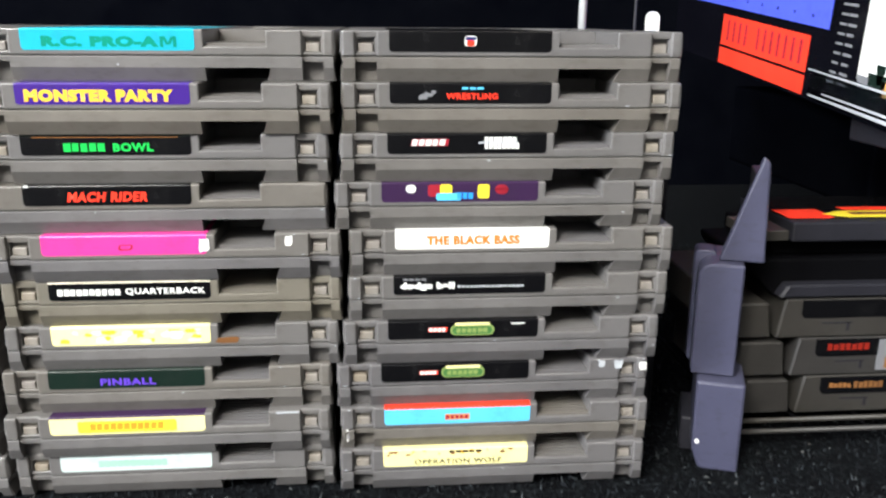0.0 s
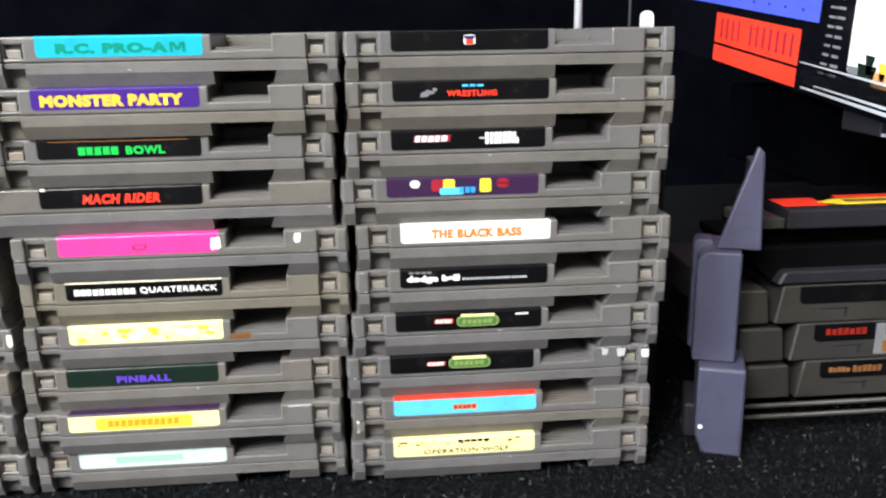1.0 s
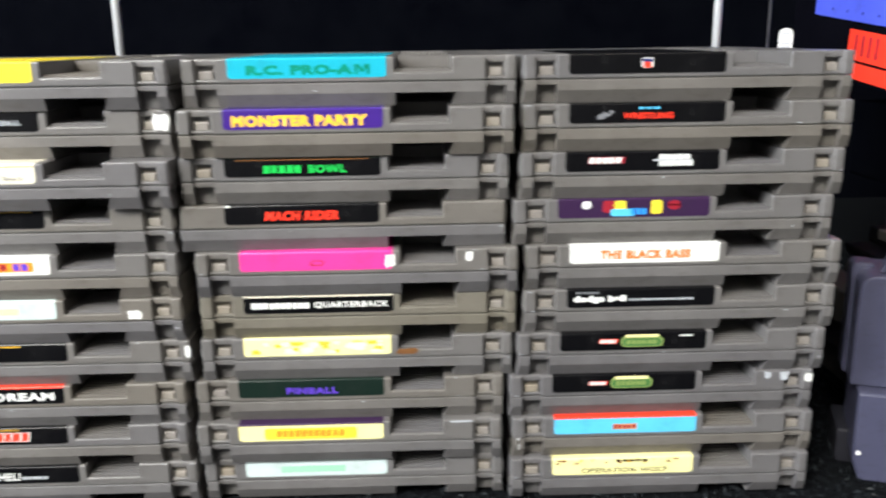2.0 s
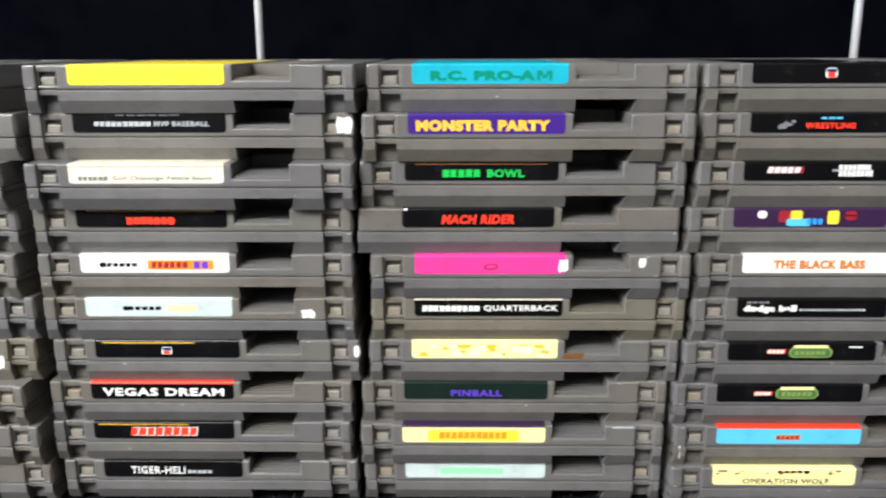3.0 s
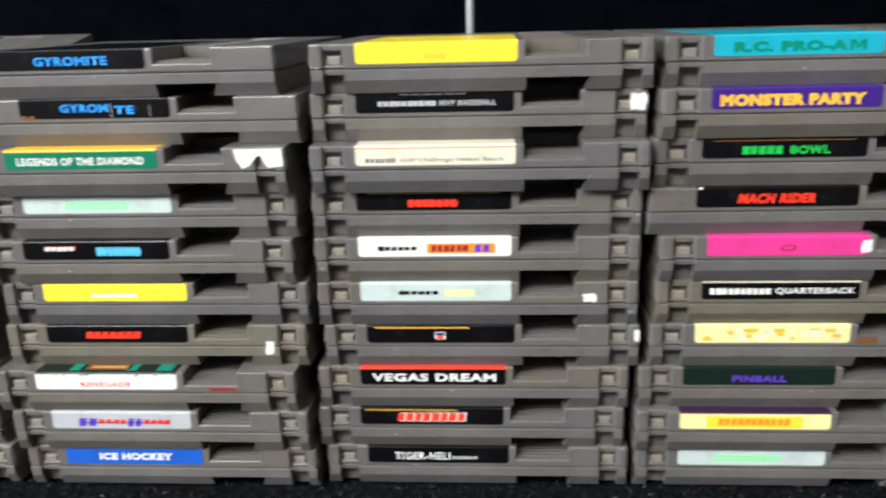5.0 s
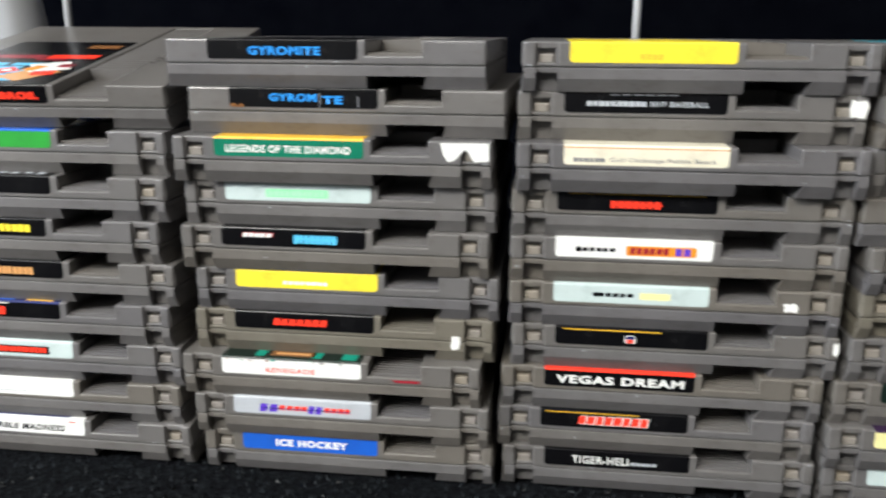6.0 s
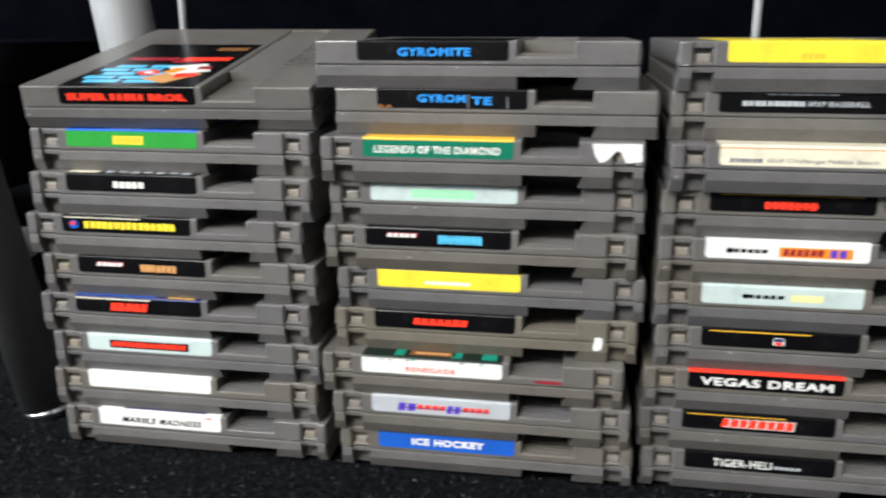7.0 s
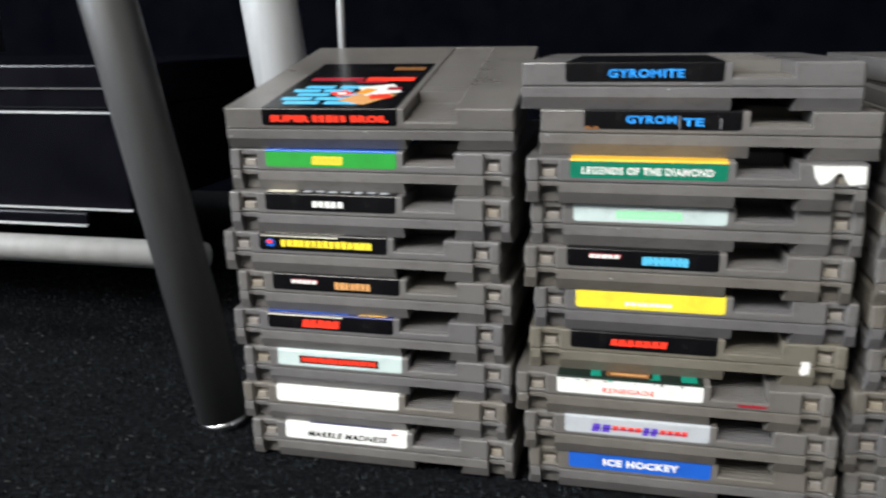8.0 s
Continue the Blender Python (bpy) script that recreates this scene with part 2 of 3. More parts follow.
def carpet_tufts():
    """Short upright yarn ends over the part of the carpet that is near."""
    rng = np.random.default_rng(5)
    n = 80000
    x = rng.uniform(-1.15, 0.55, n)
    y = rng.uniform(-0.11, 0.36, n)
    ang, tall, wide = rng.uniform(0, 6.283, n), rng.uniform(0.0010, 0.0032, n), rng.uniform(0.0005, 0.0010, n)
    lean = rng.normal(0, 0.0016, (n, 2))
    verts = np.zeros((n, 4, 3))
    for k in range(3):
        a = ang + k * 2.094
        verts[:, k, 0], verts[:, k, 1], verts[:, k, 2] = x + wide * np.cos(a), y + wide * np.sin(a), -0.005
    verts[:, 3, 0], verts[:, 3, 1], verts[:, 3, 2] = x + lean[:, 0], y + lean[:, 1], -0.003 + tall
    base = np.arange(n)[:, None] * 4
    faces = np.concatenate([base + np.array(f) for f in ((0, 1, 3), (1, 2, 3), (2, 0, 3))])
    me = bpy.data.meshes.new("carpet_tufts")
    me.from_pydata(verts.reshape(-1, 3).tolist(), [], faces.tolist())
    m, nt, bsdf = nodes_of("carpet_yarn")
    geo = nt.nodes.new("ShaderNodeNewGeometry")
    r = ramp(nt, geo.outputs["Random Per Island"], ((0.0, (0.002, 0.002, 0.0025)), (0.55, (0.004, 0.0045, 0.0055)), (0.72, (0.008, 0.010, 0.012)), (0.90, (0.018, 0.022, 0.026)), (1.0, (0.045, 0.050, 0.054))))
    nt.links.new(r.outputs["Color"], bsdf.inputs["Base Color"])
    bsdf.inputs["Roughness"].default_value = 0.9
    bsdf.inputs["Specular IOR Level"].default_value = 0.1
    me.materials.append(m)
    tagged(new("carpet_pile", me), "dark carpet pile flecked with pale blue yarn", "carpet", kind="stuff")


carpet_tufts()


def carpet_flecks():
    """Pale yarn loops lying on the pile, scattered thinly."""
    rng = np.random.default_rng(9)
    n = 8000
    x, y, z = rng.uniform(-1.15, 0.55, n), rng.uniform(-0.11, 0.36, n), rng.uniform(-0.0025, -0.0002, n)
    ang, half, wide = rng.normal(0, 0.55, n), rng.uniform(0.0006, 0.0018, n), rng.uniform(0.00014, 0.0003, n)
    verts = np.zeros((n, 6, 3))
    for k, (u, v, h) in enumerate(((-1, 0, -0.0007), (0, -1, 0), (1, 0, -0.0007), (0, 1, 0), (0, 0, 0.0003), (0, 0, -0.0008))):
        verts[:, k, 0] = x + u * half * np.cos(ang) - v * wide * np.sin(ang)
        verts[:, k, 1] = y + u * half * np.sin(ang) + v * wide * np.cos(ang)
        verts[:, k, 2] = z + h
    base = np.arange(n)[:, None] * 6
    faces = np.concatenate([base + np.array(f) for f in ((0, 1, 4), (1, 2, 4), (2, 3, 4), (3, 0, 4), (1, 0, 5), (2, 1, 5), (3, 2, 5), (0, 3, 5))])
    me = bpy.data.meshes.new("carpet_flecks")
    me.from_pydata(verts.reshape(-1, 3).tolist(), [], faces.tolist())
    m, nt, bsdf = nodes_of("carpet_fleck_yarn")
    geo = nt.nodes.new("ShaderNodeNewGeometry")
    r = ramp(nt, geo.outputs["Random Per Island"], ((0.0, (0.008, 0.009, 0.011)), (0.5, (0.018, 0.021, 0.024)), (0.85, (0.036, 0.040, 0.042)), (1.0, (0.085, 0.085, 0.082))))
    nt.links.new(r.outputs["Color"], bsdf.inputs["Base Color"])
    bsdf.inputs["Roughness"].default_value, bsdf.inputs["Specular IOR Level"].default_value = 0.9, 0.1
    me.materials.append(m)
    tagged(new("carpet_flecks", me), "pale yarn flecks strewn over dark carpet", "carpet", kind="stuff")


carpet_flecks()

# ---- the game cartridges ----
MM = 0.001
WIDE, LONG = 120.0, 133.0
BASE, TOP = -1.4, 15.8  # under and upper side, from the level on which a stack is counted


def groove_wall(co):
    """Leans the groove's flank, rounds the outer corners and slopes the lower front edge back."""
    x, y, z = co
    if abs(x - 98.0) < 0.1 and z < 3.2:
        x -= (3.2 - z) * 0.35
    if y < 0.1 and x < 0.1:
        x = 0.9
    if y < 0.1 and x > WIDE - 0.1:
        x = WIDE - 0.9
    if z < BASE + 0.1 and y < 2:
        y = 2.2 + y * 0.3
    if z < BASE + 0.1 and y > LONG - 0.1:
        y = LONG - 1.5
    return Vector((x, y, z))


def scaled(bm):
    bmesh.ops.scale(bm, vec=(MM, MM, MM), verts=bm.verts)
    return bm


def shell_meshes(clips, top_mat, low_mat, name):
    def upper(x, y, z):
        if clips and y < 1.3 and (5.0 < x < 12.6 or 108.6 < x < 115.8):
            return False
        if clips and y < 4.2 and 8.6 < z < 13.2 and (5.8 < x < 11.8 or 109.4 < x < 115.0):
            return False
        if 75.9 < x < 96.5 and z > 10.3 and y < 129:
            return False
        return True

    def lower(x, y, z):
        if clips and y < 1.3 and (5.0 < x < 12.6 or 108.6 < x < 115.8):
            return False
        if clips and y < 5 and z < 5.2 and (5.0 < x < 12.6 or 108.6 < x < 115.8):
            return False
        if 75.9 < x < 98 and z < 3.2:
            return False
        return True

    up = carve((0, 5.0, 5.8, 11.8, 12.6, 75.9, 96.5, 108.6, 109.4, 115.0, 115.8, WIDE), (0, 1.3, 4.2, 129, LONG), (7.15, 8.6, 10.3, 13.2, TOP), upper, 0.6, groove_wall)
    low = carve((0, 5.0, 12.6, 75.9, 98, 108.6, 115.8, WIDE), (0, 1.3, 5, LONG), (BASE, 3.2, 5.2, 6.95), lower, 0.35, groove_wall, 6.9)
    return mesh_of(name + "_upper", scaled(up), top_mat), mesh_of(name + "_lower", scaled(low), low_mat)


def rib_mesh(mat):
    bm = bmesh.new()
    profile = ((0.9, 10.0), (0.9, 10.4), (30.6, 10.5), (30.9, 10.6), (128.9, 10.6), (128.9, 10.0))
    ends = [[bm.verts.new((x, y, z)) for y, z in profile] for x in (75.95, 96.45)]
    bm.faces.new(ends[0])
    bm.faces.new(ends[1][::-1])
    for i in range(6):
        j = (i + 1) % 6
        bm.faces.new((ends[0][i], ends[1][i], ends[1][j], ends[0][j]))
    for k in range(11):
        y = 2.2 + k * 2.4
        z = 10.45
        add_box(bm, (76.0, y, z - 0.3), (96.4, y + 0.9, z + 0.9))
    for k in range(22):
        y = 31 + k * 4.45
        add_box(bm, (76.0, y, 10.4), (96.4, y + 1.5, 15.4))
    bmesh.ops.recalc_face_normals(bm, faces=bm.faces)
    return mesh_of("grip_ribs", scaled(bm), mat)


KINDS = {"plain": (*shell_meshes(False, GREY, GREY_DARK, "plain"), rib_mesh(GREY_DARK)),
         "clip": (*shell_meshes(True, GREY, GREY_DARK, "clip"), rib_mesh(GREY_DARK)),
         "aged": (*shell_meshes(True, OLIVE, OLIVE, "aged"), rib_mesh(OLIVE))}


def clip_mesh(x0, x1):
    bm = bmesh.new()
    add_box(bm, (x0 + 0.5, 1.7, 8.5), (x1 - 0.5, 4.4, 11.5), 0.35)
    add_box(bm, (x0 + 0.1, 3.7, 8.5), (x1 - 0.1, 4.4, 12.2))
    return mesh_of("clip", scaled(bm), CLIP)


CLIPS = clip_mesh(5.8, 11.8), clip_mesh(109.4, 115.0)
LABEL_FACES, TOP_FACES = {}, {}
LX0, LX1, LZ0 = 16.7, 73.0, 8.75


def label_meshes(colour):
    if colour not in LABEL_FACES:
        end = prism(rounded(LX0, LZ0, LX1, 15.1, 1.3, 3, (1, 1, 0, 0)), 0.3)
        LABEL_FACES[colour] = mesh_of("end_label", scaled(end), COLOURS[colour])
        bm = box_bm((LX0, 0.62, TOP - 0.1), (LX1, 88, TOP + 0.12))
        fold = ((-0.14, 15.1), (-0.09, 15.45), (0.08, 15.75), (0.36, 15.89), (0.66, 15.93))
        rows = [[bm.verts.new((x, y, z)) for x in (LX0, LX1)] for y, z in fold]
        for (p, q), (u, v) in zip(rows, rows[1:]):
            bm.faces.new((p, q, v, u))
        TOP_FACES[colour] = mesh_of("top_label", scaled(bm), COLOURS[colour])
    return LABEL_FACES[colour], TOP_FACES[colour]


PRINT = 0.8  # height of the printed field against the full end


class Cartridge:
    """One cartridge; prints lie on its end label, measured in mm from the label's lower left."""

    def __init__(self, stack, row, labr, dy, colour, label, kind="clip", top="", turn=0.0, rows=10, tilt=0.0):
        z = (rows - 1 - row) * 17.4 + (0.15 if row else 0.1)
        self.root = thing("game_cartridge", pose((labr - 72.8) * MM, dy * MM, z * MM, tilt, 0, turn), label, "game cartridge", "stacked game cartridges")
        up, low, ribs = KINDS[kind]
        piece("upper_shell", up, self.root)
        piece("lower_shell", low, self.root)
        piece("grip_ribs", ribs, self.root)
        if kind != "plain":
            for me in CLIPS:
                piece("clip", me, self.root, None, "pale beige plastic clip")
        end, face = label_meshes(colour)
        self.label = piece("end_label", end, self.root, pose(0, -0.14 * MM, 0))
        self.top = piece("top_label", TOP_FACES[top] if top in TOP_FACES else label_meshes(top or colour)[1], self.root)
        self.layer, self.fold = 0, top or colour
        rng = random.Random(stack + str(row))
        for _ in range(rng.choice((0, 1, 1, 2, 3))):
            x, z = rng.choice((rng.uniform(98, 107), rng.uniform(117, 118.6), rng.uniform(1.5, 4), rng.uniform(14, 72))), rng.choice((7.7, 8.0, 16.9, 17.0, 6.2, 4.2))
            if 14 < x < 76 and z > 8.2:
                z = 6.2
            self.scrap(x - rng.uniform(0.2, 1.0), z - rng.uniform(0.12, 0.3), x + rng.uniform(0.2, 1.0), z + rng.uniform(0.1, 0.3), "silver", rng.randint(1, 99), -0.04, "wear_nick")

    def _lift(self):
        self.layer += 1
        return -0.03 * self.layer * MM

    def words(self, body, x, z, w, h, colour, shear=0.0, bold=0.012):
        z, h = z * PRINT, h * PRINT
        me = lettering(body, w * MM, h * MM, shear, bold * 1.4 + 0.008)
        me.materials.append(COLOURS[colour])
        piece("lettering", me, self.label, pose((LX0 + x) * MM, self._lift(), (LZ0 + z) * MM))
        return self

    def plate(self, x, z, w, h, colour, r=0.0, lean=0.0, name="printed_panel"):
        if z > 7.3 and colour == self.fold:
            return self
        z, h = z * PRINT, h * PRINT
        z = min(z, 6.3 - h / 2)
        pts = rounded(-w / 2, -h / 2, w / 2, h / 2, r, 3) if r else [(-w / 2, -h / 2), (w / 2, -h / 2), (w / 2, h / 2), (-w / 2, h / 2)]
        bm = prism([(px + lean * pz, pz) for px, pz in pts], 0.02)
        part(name, scaled(bm), COLOURS[colour], self.label, m=pose((LX0 + x) * MM, self._lift(), (LZ0 + z) * MM))
        return self

    def bars(self, x, z, w, h, colour, n, lean=0.0, seed=1):
        """Plain bars of print: a row of upright strokes."""
        rng, step, bm = random.Random(seed), w / n, bmesh.new()
        z, h = z * PRINT, h * PRINT
        for k in range(n):
            x0, wide = -w / 2 + k * step, step * rng.uniform(0.74, 0.88)
            z0, z1 = -h / 2 * rng.uniform(0.9, 1.0), h / 2 * rng.uniform(0.88, 1.0)
            bm.faces.new([bm.verts.new((px + lean * pz, 0, pz)) for px, pz in ((x0, z0), (x0 + wide, z0), (x0 + wide, z1), (x0, z1))])
        part("print_mark", scaled(bm), COLOURS[colour], self.label, m=pose((LX0 + x) * MM, self._lift(), (LZ0 + z) * MM))
        return self

    def blots(self, x, z, w, h, colours, n, seed):
        """Worn artwork: uneven patches of ink."""
        rng = random.Random(seed)
        z, h = z * PRINT, h * PRINT
        lift = self._lift()
        for colour in colours:
            for _ in range(n):
                bm = bmesh.new()
                cx, cz, r = rng.uniform(-w / 2, w / 2), rng.uniform(-h / 2, h / 2), rng.uniform(0.12, 0.36) * h
                ring = []
                for i in range(9):
                    a = i / 9 * 6.283
                    q = r * rng.uniform(0.65, 1.25)
                    ring.append(bm.verts.new((max(-w / 2, min(w / 2, cx + q * 1.8 * math.cos(a))), 0, max(-h / 2, min(h / 2, cz + q * math.sin(a))))))
                bm.faces.new(ring)
                part("artwork", scaled(bm), COLOURS[colour], self.label, m=pose((LX0 + x) * MM, lift, (LZ0 + z) * MM))
                lift -= 0.004 * MM
        return self

    def top_plate(self, x, y, w, d, colour, name="printed_panel", lift=0.16, turn=0.0):
        bm = box_bm((-w / 2, -d / 2, 0), (w / 2, d / 2, 0.03))
        part(name, scaled(bm), COLOURS[colour], self.top, m=pose((LX0 + x) * MM, y * MM, (TOP + lift - 0.03) * MM, 0, 0, turn))
        return self

    def scrap(self, x0, z0, x1, z1, colour="white", seed=3, y=-0.12, name="sticker_scrap"):
        """A torn scrap of sticker or a scuff on the end of the shell."""
        z0, z1 = [8.75 + (z - 8.75) * 0.8 if z > 8.75 else z for z in (z0, z1)]
        rng, ring = random.Random(seed), []
        for k in range(14):
            a = k / 14 * 6.283
            q = rng.uniform(0.68, 1.0) / max(abs(math.cos(a)), abs(math.sin(a)))
            ring.append(((x0 + x1) / 2 + (x1 - x0) / 2 * q * math.cos(a), (z0 + z1) / 2 + (z1 - z0) / 2 * q * math.sin(a)))
        bm = prism(ring, 0.12)
        part(name, scaled(bm), COLOURS[colour], self.root, "torn scrap of paper stuck to the shell" if name == "sticker_scrap" else "pale nick in the plastic", pose(0, y * MM, 0))
        return self

    def folded_sticker(self):
        """A white sticker over the corner, with a wedge torn out of its lower edge."""
        pts = [(101.0, 15.2), (118.4, 15.3), (118.7, 9.0), (113.2, 8.4), (110.6, 12.6), (109.6, 12.8), (106.2, 9.0), (103.8, 8.3), (102.0, 11.0)]
        part("sticker", scaled(prism(pts[::-1], 0.12)), COLOURS["white"], self.root, "white paper sticker with a torn wedge", pose(0, -0.14 * MM, 0))
        return self


def cart(*a, **k):
    return Cartridge(*a, **k)


T = "grey game cartridge with "
# the stack beside the leg, nine high
c = cart("A", 0, -464.2, 1.2, "black", T + "a black picture label on top", "plain", turn=3.0, rows=9, tilt=9.4)
c.words("SUPER", 11.8, 3.6, 17, 3.7, "red", 0, 0.05).bars(28.6, 3.6, 14.5, 3.7, "red", 5, 0.0, 4).words("BROS.", 45, 3.6, 15.5, 3.7, "red", 0, 0.05)
for k, (x, y, w) in enumerate(((14, 9, 15), (31, 9, 14), (10, 16, 13), (25, 16, 14), (15, 23, 14), (31, 23, 11), (10, 30, 12), (24, 30, 13), (14, 37, 13), (29, 37, 12))):
    c.top_plate(x, y, w, 5.4, "sky", "printed_brick")
c.top_plate(27, 25, 8, 9, "red", lift=0.19, turn=40).top_plate(27, 25, 3.6, 4, "white", lift=0.22, turn=20)
c.top_plate(40, 18, 15, 20, "tan", lift=0.19, turn=-32).top_plate(42, 32, 16, 17, "white", lift=0.22, turn=24).top_plate(45, 20, 9, 8, "red", lift=0.25, turn=15).top_plate(37, 29, 6, 9, "orange", lift=0.25, turn=-20).top_plate(48, 34, 6, 6, "dark_red", lift=0.25)
c.top_plate(17, 53, 24, 6.5, "dark_red").top_plate(42, 53, 22, 7.5, "red").top_plate(35, 47, 14, 3.5, "dark_red").top_plate(46, 76, 15, 7.5, "brown")
c = cart("A", 1, -464.9, 3.1, "green", T + "a green label and blue stripe", top="blue", rows=9)
c.plate(28, 7.8, 56, 1.4, "blue").plate(27, 3.6, 13, 4.2, "yellow", lean=0.1).bars(27, 3.6, 12, 3.4, "gold", 6)
c = cart("A", 2, -464.3, -1.3, "black", T + "a black label and small white print", rows=9)
c.bars(27.5, 3.6, 13.5, 3.4, "white", 5).top_plate(6, 6, 13, 8, "cream")
for k in range(7):
    c.top_plate(17 + k * 5.5, 5 + (k % 2), 3.6, 4, "silver")
c = cart("A", 3, -468.6, -0.8, "black", T + "yellow print and a blue dot on black", rows=9)
c.plate(5.2, 4, 4.6, 4.6, "blue", 2.2).plate(4.8, 4.5, 2.2, 2, "red", 0.8).bars(30, 4, 40, 3.9, "yellow", 15, 0.0, 8).plate(18, 8.1, 34, 0.5, "cream").top_plate(20, 3, 34, 3, "cream")
c = cart("A", 4, -463.8, -0.2, "black", T + "white and orange print on black", rows=9)
c.plate(14.5, 5, 12, 2.3, "dark_red", lean=0.25).bars(14.5, 4.8, 11.5, 2.1, "white", 5, 0.25).bars(36, 3.5, 16, 4.0, "tan", 7, 0.0, 5)
c = cart("A", 5, -467.1, -0.1, "black", T + "red print and a blue stripe on black", top="navy", rows=9)
c.plate(17, 8.0, 34, 0.7, "cream").bars(24.5, 3.4, 17, 4.6, "red", 5, 0.15, 2).plate(24, 2.3, 15, 1.8, "red").top_plate(18, 3, 36, 4, "blue").top_plate(47, 4, 12, 6, "gold")
c = cart("A", 6, -464.0, 0.7, "pale_blue", T + "a pale label and dark red panel", rows=9)
c.plate(28, 3.8, 36, 4.4, "black").bars(28, 3.8, 34, 3.0, "red", 18, 0, 9)
c = cart("A", 7, -465.8, 0.8, "white", T + "a plain white label", rows=9)
c.bars(26, 2.0, 20, 0.7, "silver", 9, 0, 3)
c = cart("A", 8, -462.5, 0.5, "white", T + "black slanted title on white", rows=9)
c.words("MARBLE MADNESS", 29, 3.5, 37, 3.5, "black", 0.25, 0.02).top_plate(30, 4, 38, 5, "navy").plate(51, 8.0, 3, 0.8, "red")

# the second stack
c = cart("B", 0, -341.9, 1.4, "black", T + "blue title on a black label", "plain")
c.words("GYROMITE", 29, 3.8, 27, 3.9, "bright_blue", 0, 0.02)
c = cart("B", 1, -334.7, 2.1, "black", T + "a torn black label", "plain", turn=-0.6)
c.words("GYROM", 24.5, 4.6, 18, 3.7, "bright_blue", 0, 0.02).words("TE", 39.5, 3.7, 7.5, 3.7, "bright_blue", 0, 0.02).blots(3, 2.5, 5, 5, ("brown",), 3, 4).plate(34.6, 3.5, 0.5, 6.5, "grey").plate(49, 3, 0.5, 5, "grey")
c = cart("B", 2, -338.9, -5.3, "deep_green", T + "white title on a green label", top="gold")
c.plate(28, 8.0, 56, 0.9, "gold").words("LEGENDS OF THE DIAMOND", 28, 3.6, 47, 3.5, "white", 0, 0.015)
c.folded_sticker()
c = cart("B", 3, -337.4, -0.5, "pale_blue", T + "a pale blue label and green panel")
c.plate(28, 3.7, 24, 3.9, "mint", 0.4).bars(28, 3.7, 22, 2.6, "pale_green", 10)
c = cart("B", 4, -339.4, -2.2, "black", T + "white and blue print on black")
c.plate(14.5, 5.5, 12, 2.2, "dark_red", lean=0.25).bars(14.5, 5.3, 11.5, 2.0, "white", 5, 0.25).bars(37, 3.9, 17, 4.4, "sky", 8, 0, 6).plate(37, 4, 17, 1.0, "sky")
c = cart("B", 5, -335.6, 0.5, "yellow", T + "a yellow label")
c.bars(28, 2.8, 18, 1.9, "white", 8, 0.1)
c = cart("B", 6, -337.4, 1.3, "black", T + "red print on a black label", "aged")
c.bars(27, 3.9, 22, 3.6, "red", 7, 0.2, 7).plate(26, 3.0, 20, 1.0, "red").scrap(103, 3.5, 107, 9.5, "white", 5)
c = cart("B", 7, -341.8, -4, "white", T + "a white label under dark artwork", top="dark_green")
c.words("RENEGADE", 28, 2.6, 20, 2.6, "red", 0, 0.01).blots(28, 7.6, 54, 1.5, ("dark_green", "teal_green", "brown"), 6, 7).top_plate(28, 5, 18, 5, "rust").top_plate(15, 6, 4, 9, "teal_green").top_plate(38, 6, 4, 9, "teal_green").top_plate(51, 6, 6, 9, "teal_green").top_plate(28, 5, 14, 2, "tan", lift=0.19)
c.scrap(85, 8.2, 97, 9.8, "dark_red", 8)
c = cart("B", 8, -338.3, -3, "silver", T + "blue and red print on silver")
c.bars(15, 3.4, 8, 4.4, "violet", 2, 0.2).bars(25, 3.8, 12, 2.6, "red", 4, 0.2).bars(34, 3.4, 6, 4.4, "violet", 2, 0.2).bars(43, 3.8, 11, 2.6, "red", 4, 0.2).plate(30, 3.3, 36, 0.5, "navy")
c = cart("B", 9, -336.5, 0, "blue", T + "white title on a blue label")
c.words("ICE HOCKEY", 29, 4.2, 30, 3.9, "white", 0, 0.03)

# the middle stack
c = cart("C", 0, -210.1, -0.3, "yellow", T + "a plain yellow label")
c.bars(28, 2.6, 8, 2.4, "gold", 4)
c = cart("C", 1, -211.3, 2.9, "black", T + "small white print on black")
c.bars(18.5, 4, 21, 2.3, "silver", 10, 0, 4).words("MVP BASEBALL", 40, 4, 20, 2.3, "silver", 0, 0.01).bars(28, 8, 24, 0.6, "grey", 6).scrap(113, 8.0, 119.6, 16.5, "white", 6)
c = cart("C", 2, -210.9, -5.8, "cream", T + "small dark print on cream")
c.plate(28, 8.1, 56, 0.5, "tan").bars(9, 2.2, 11, 2.0, "grey", 6).words("Golf Challenge Pebble Beach", 34, 2.2, 36, 2.4, "grey", 0, 0.005)
c = cart("C", 3, -212.3, -0.5, "black", T + "red print on a black label")
c.bars(28, 3.2, 18, 3.6, "red", 7, 0, 8).plate(28, 3.2, 18, 1.4, "red").plate(28, 8.0, 48, 0.35, "gold")
c = cart("C", 4, -212.4, -0.7, "white", T + "an orange and blue panel on white")
c.bars(16, 3.8, 12, 2.0, "black", 5, 0.1).plate(8.5, 3.8, 2.6, 2.6, "black", 1.0).plate(38, 3.8, 25, 4.6, "orange", 0.6).bars(34, 3.8, 14, 3.2, "dark_red", 6, 0.1).bars(46, 3.8, 6, 3.6, "violet", 2)
c = cart("C", 5, -212.4, -0.3, "pale_blue", T + "small print on a pale grey label")
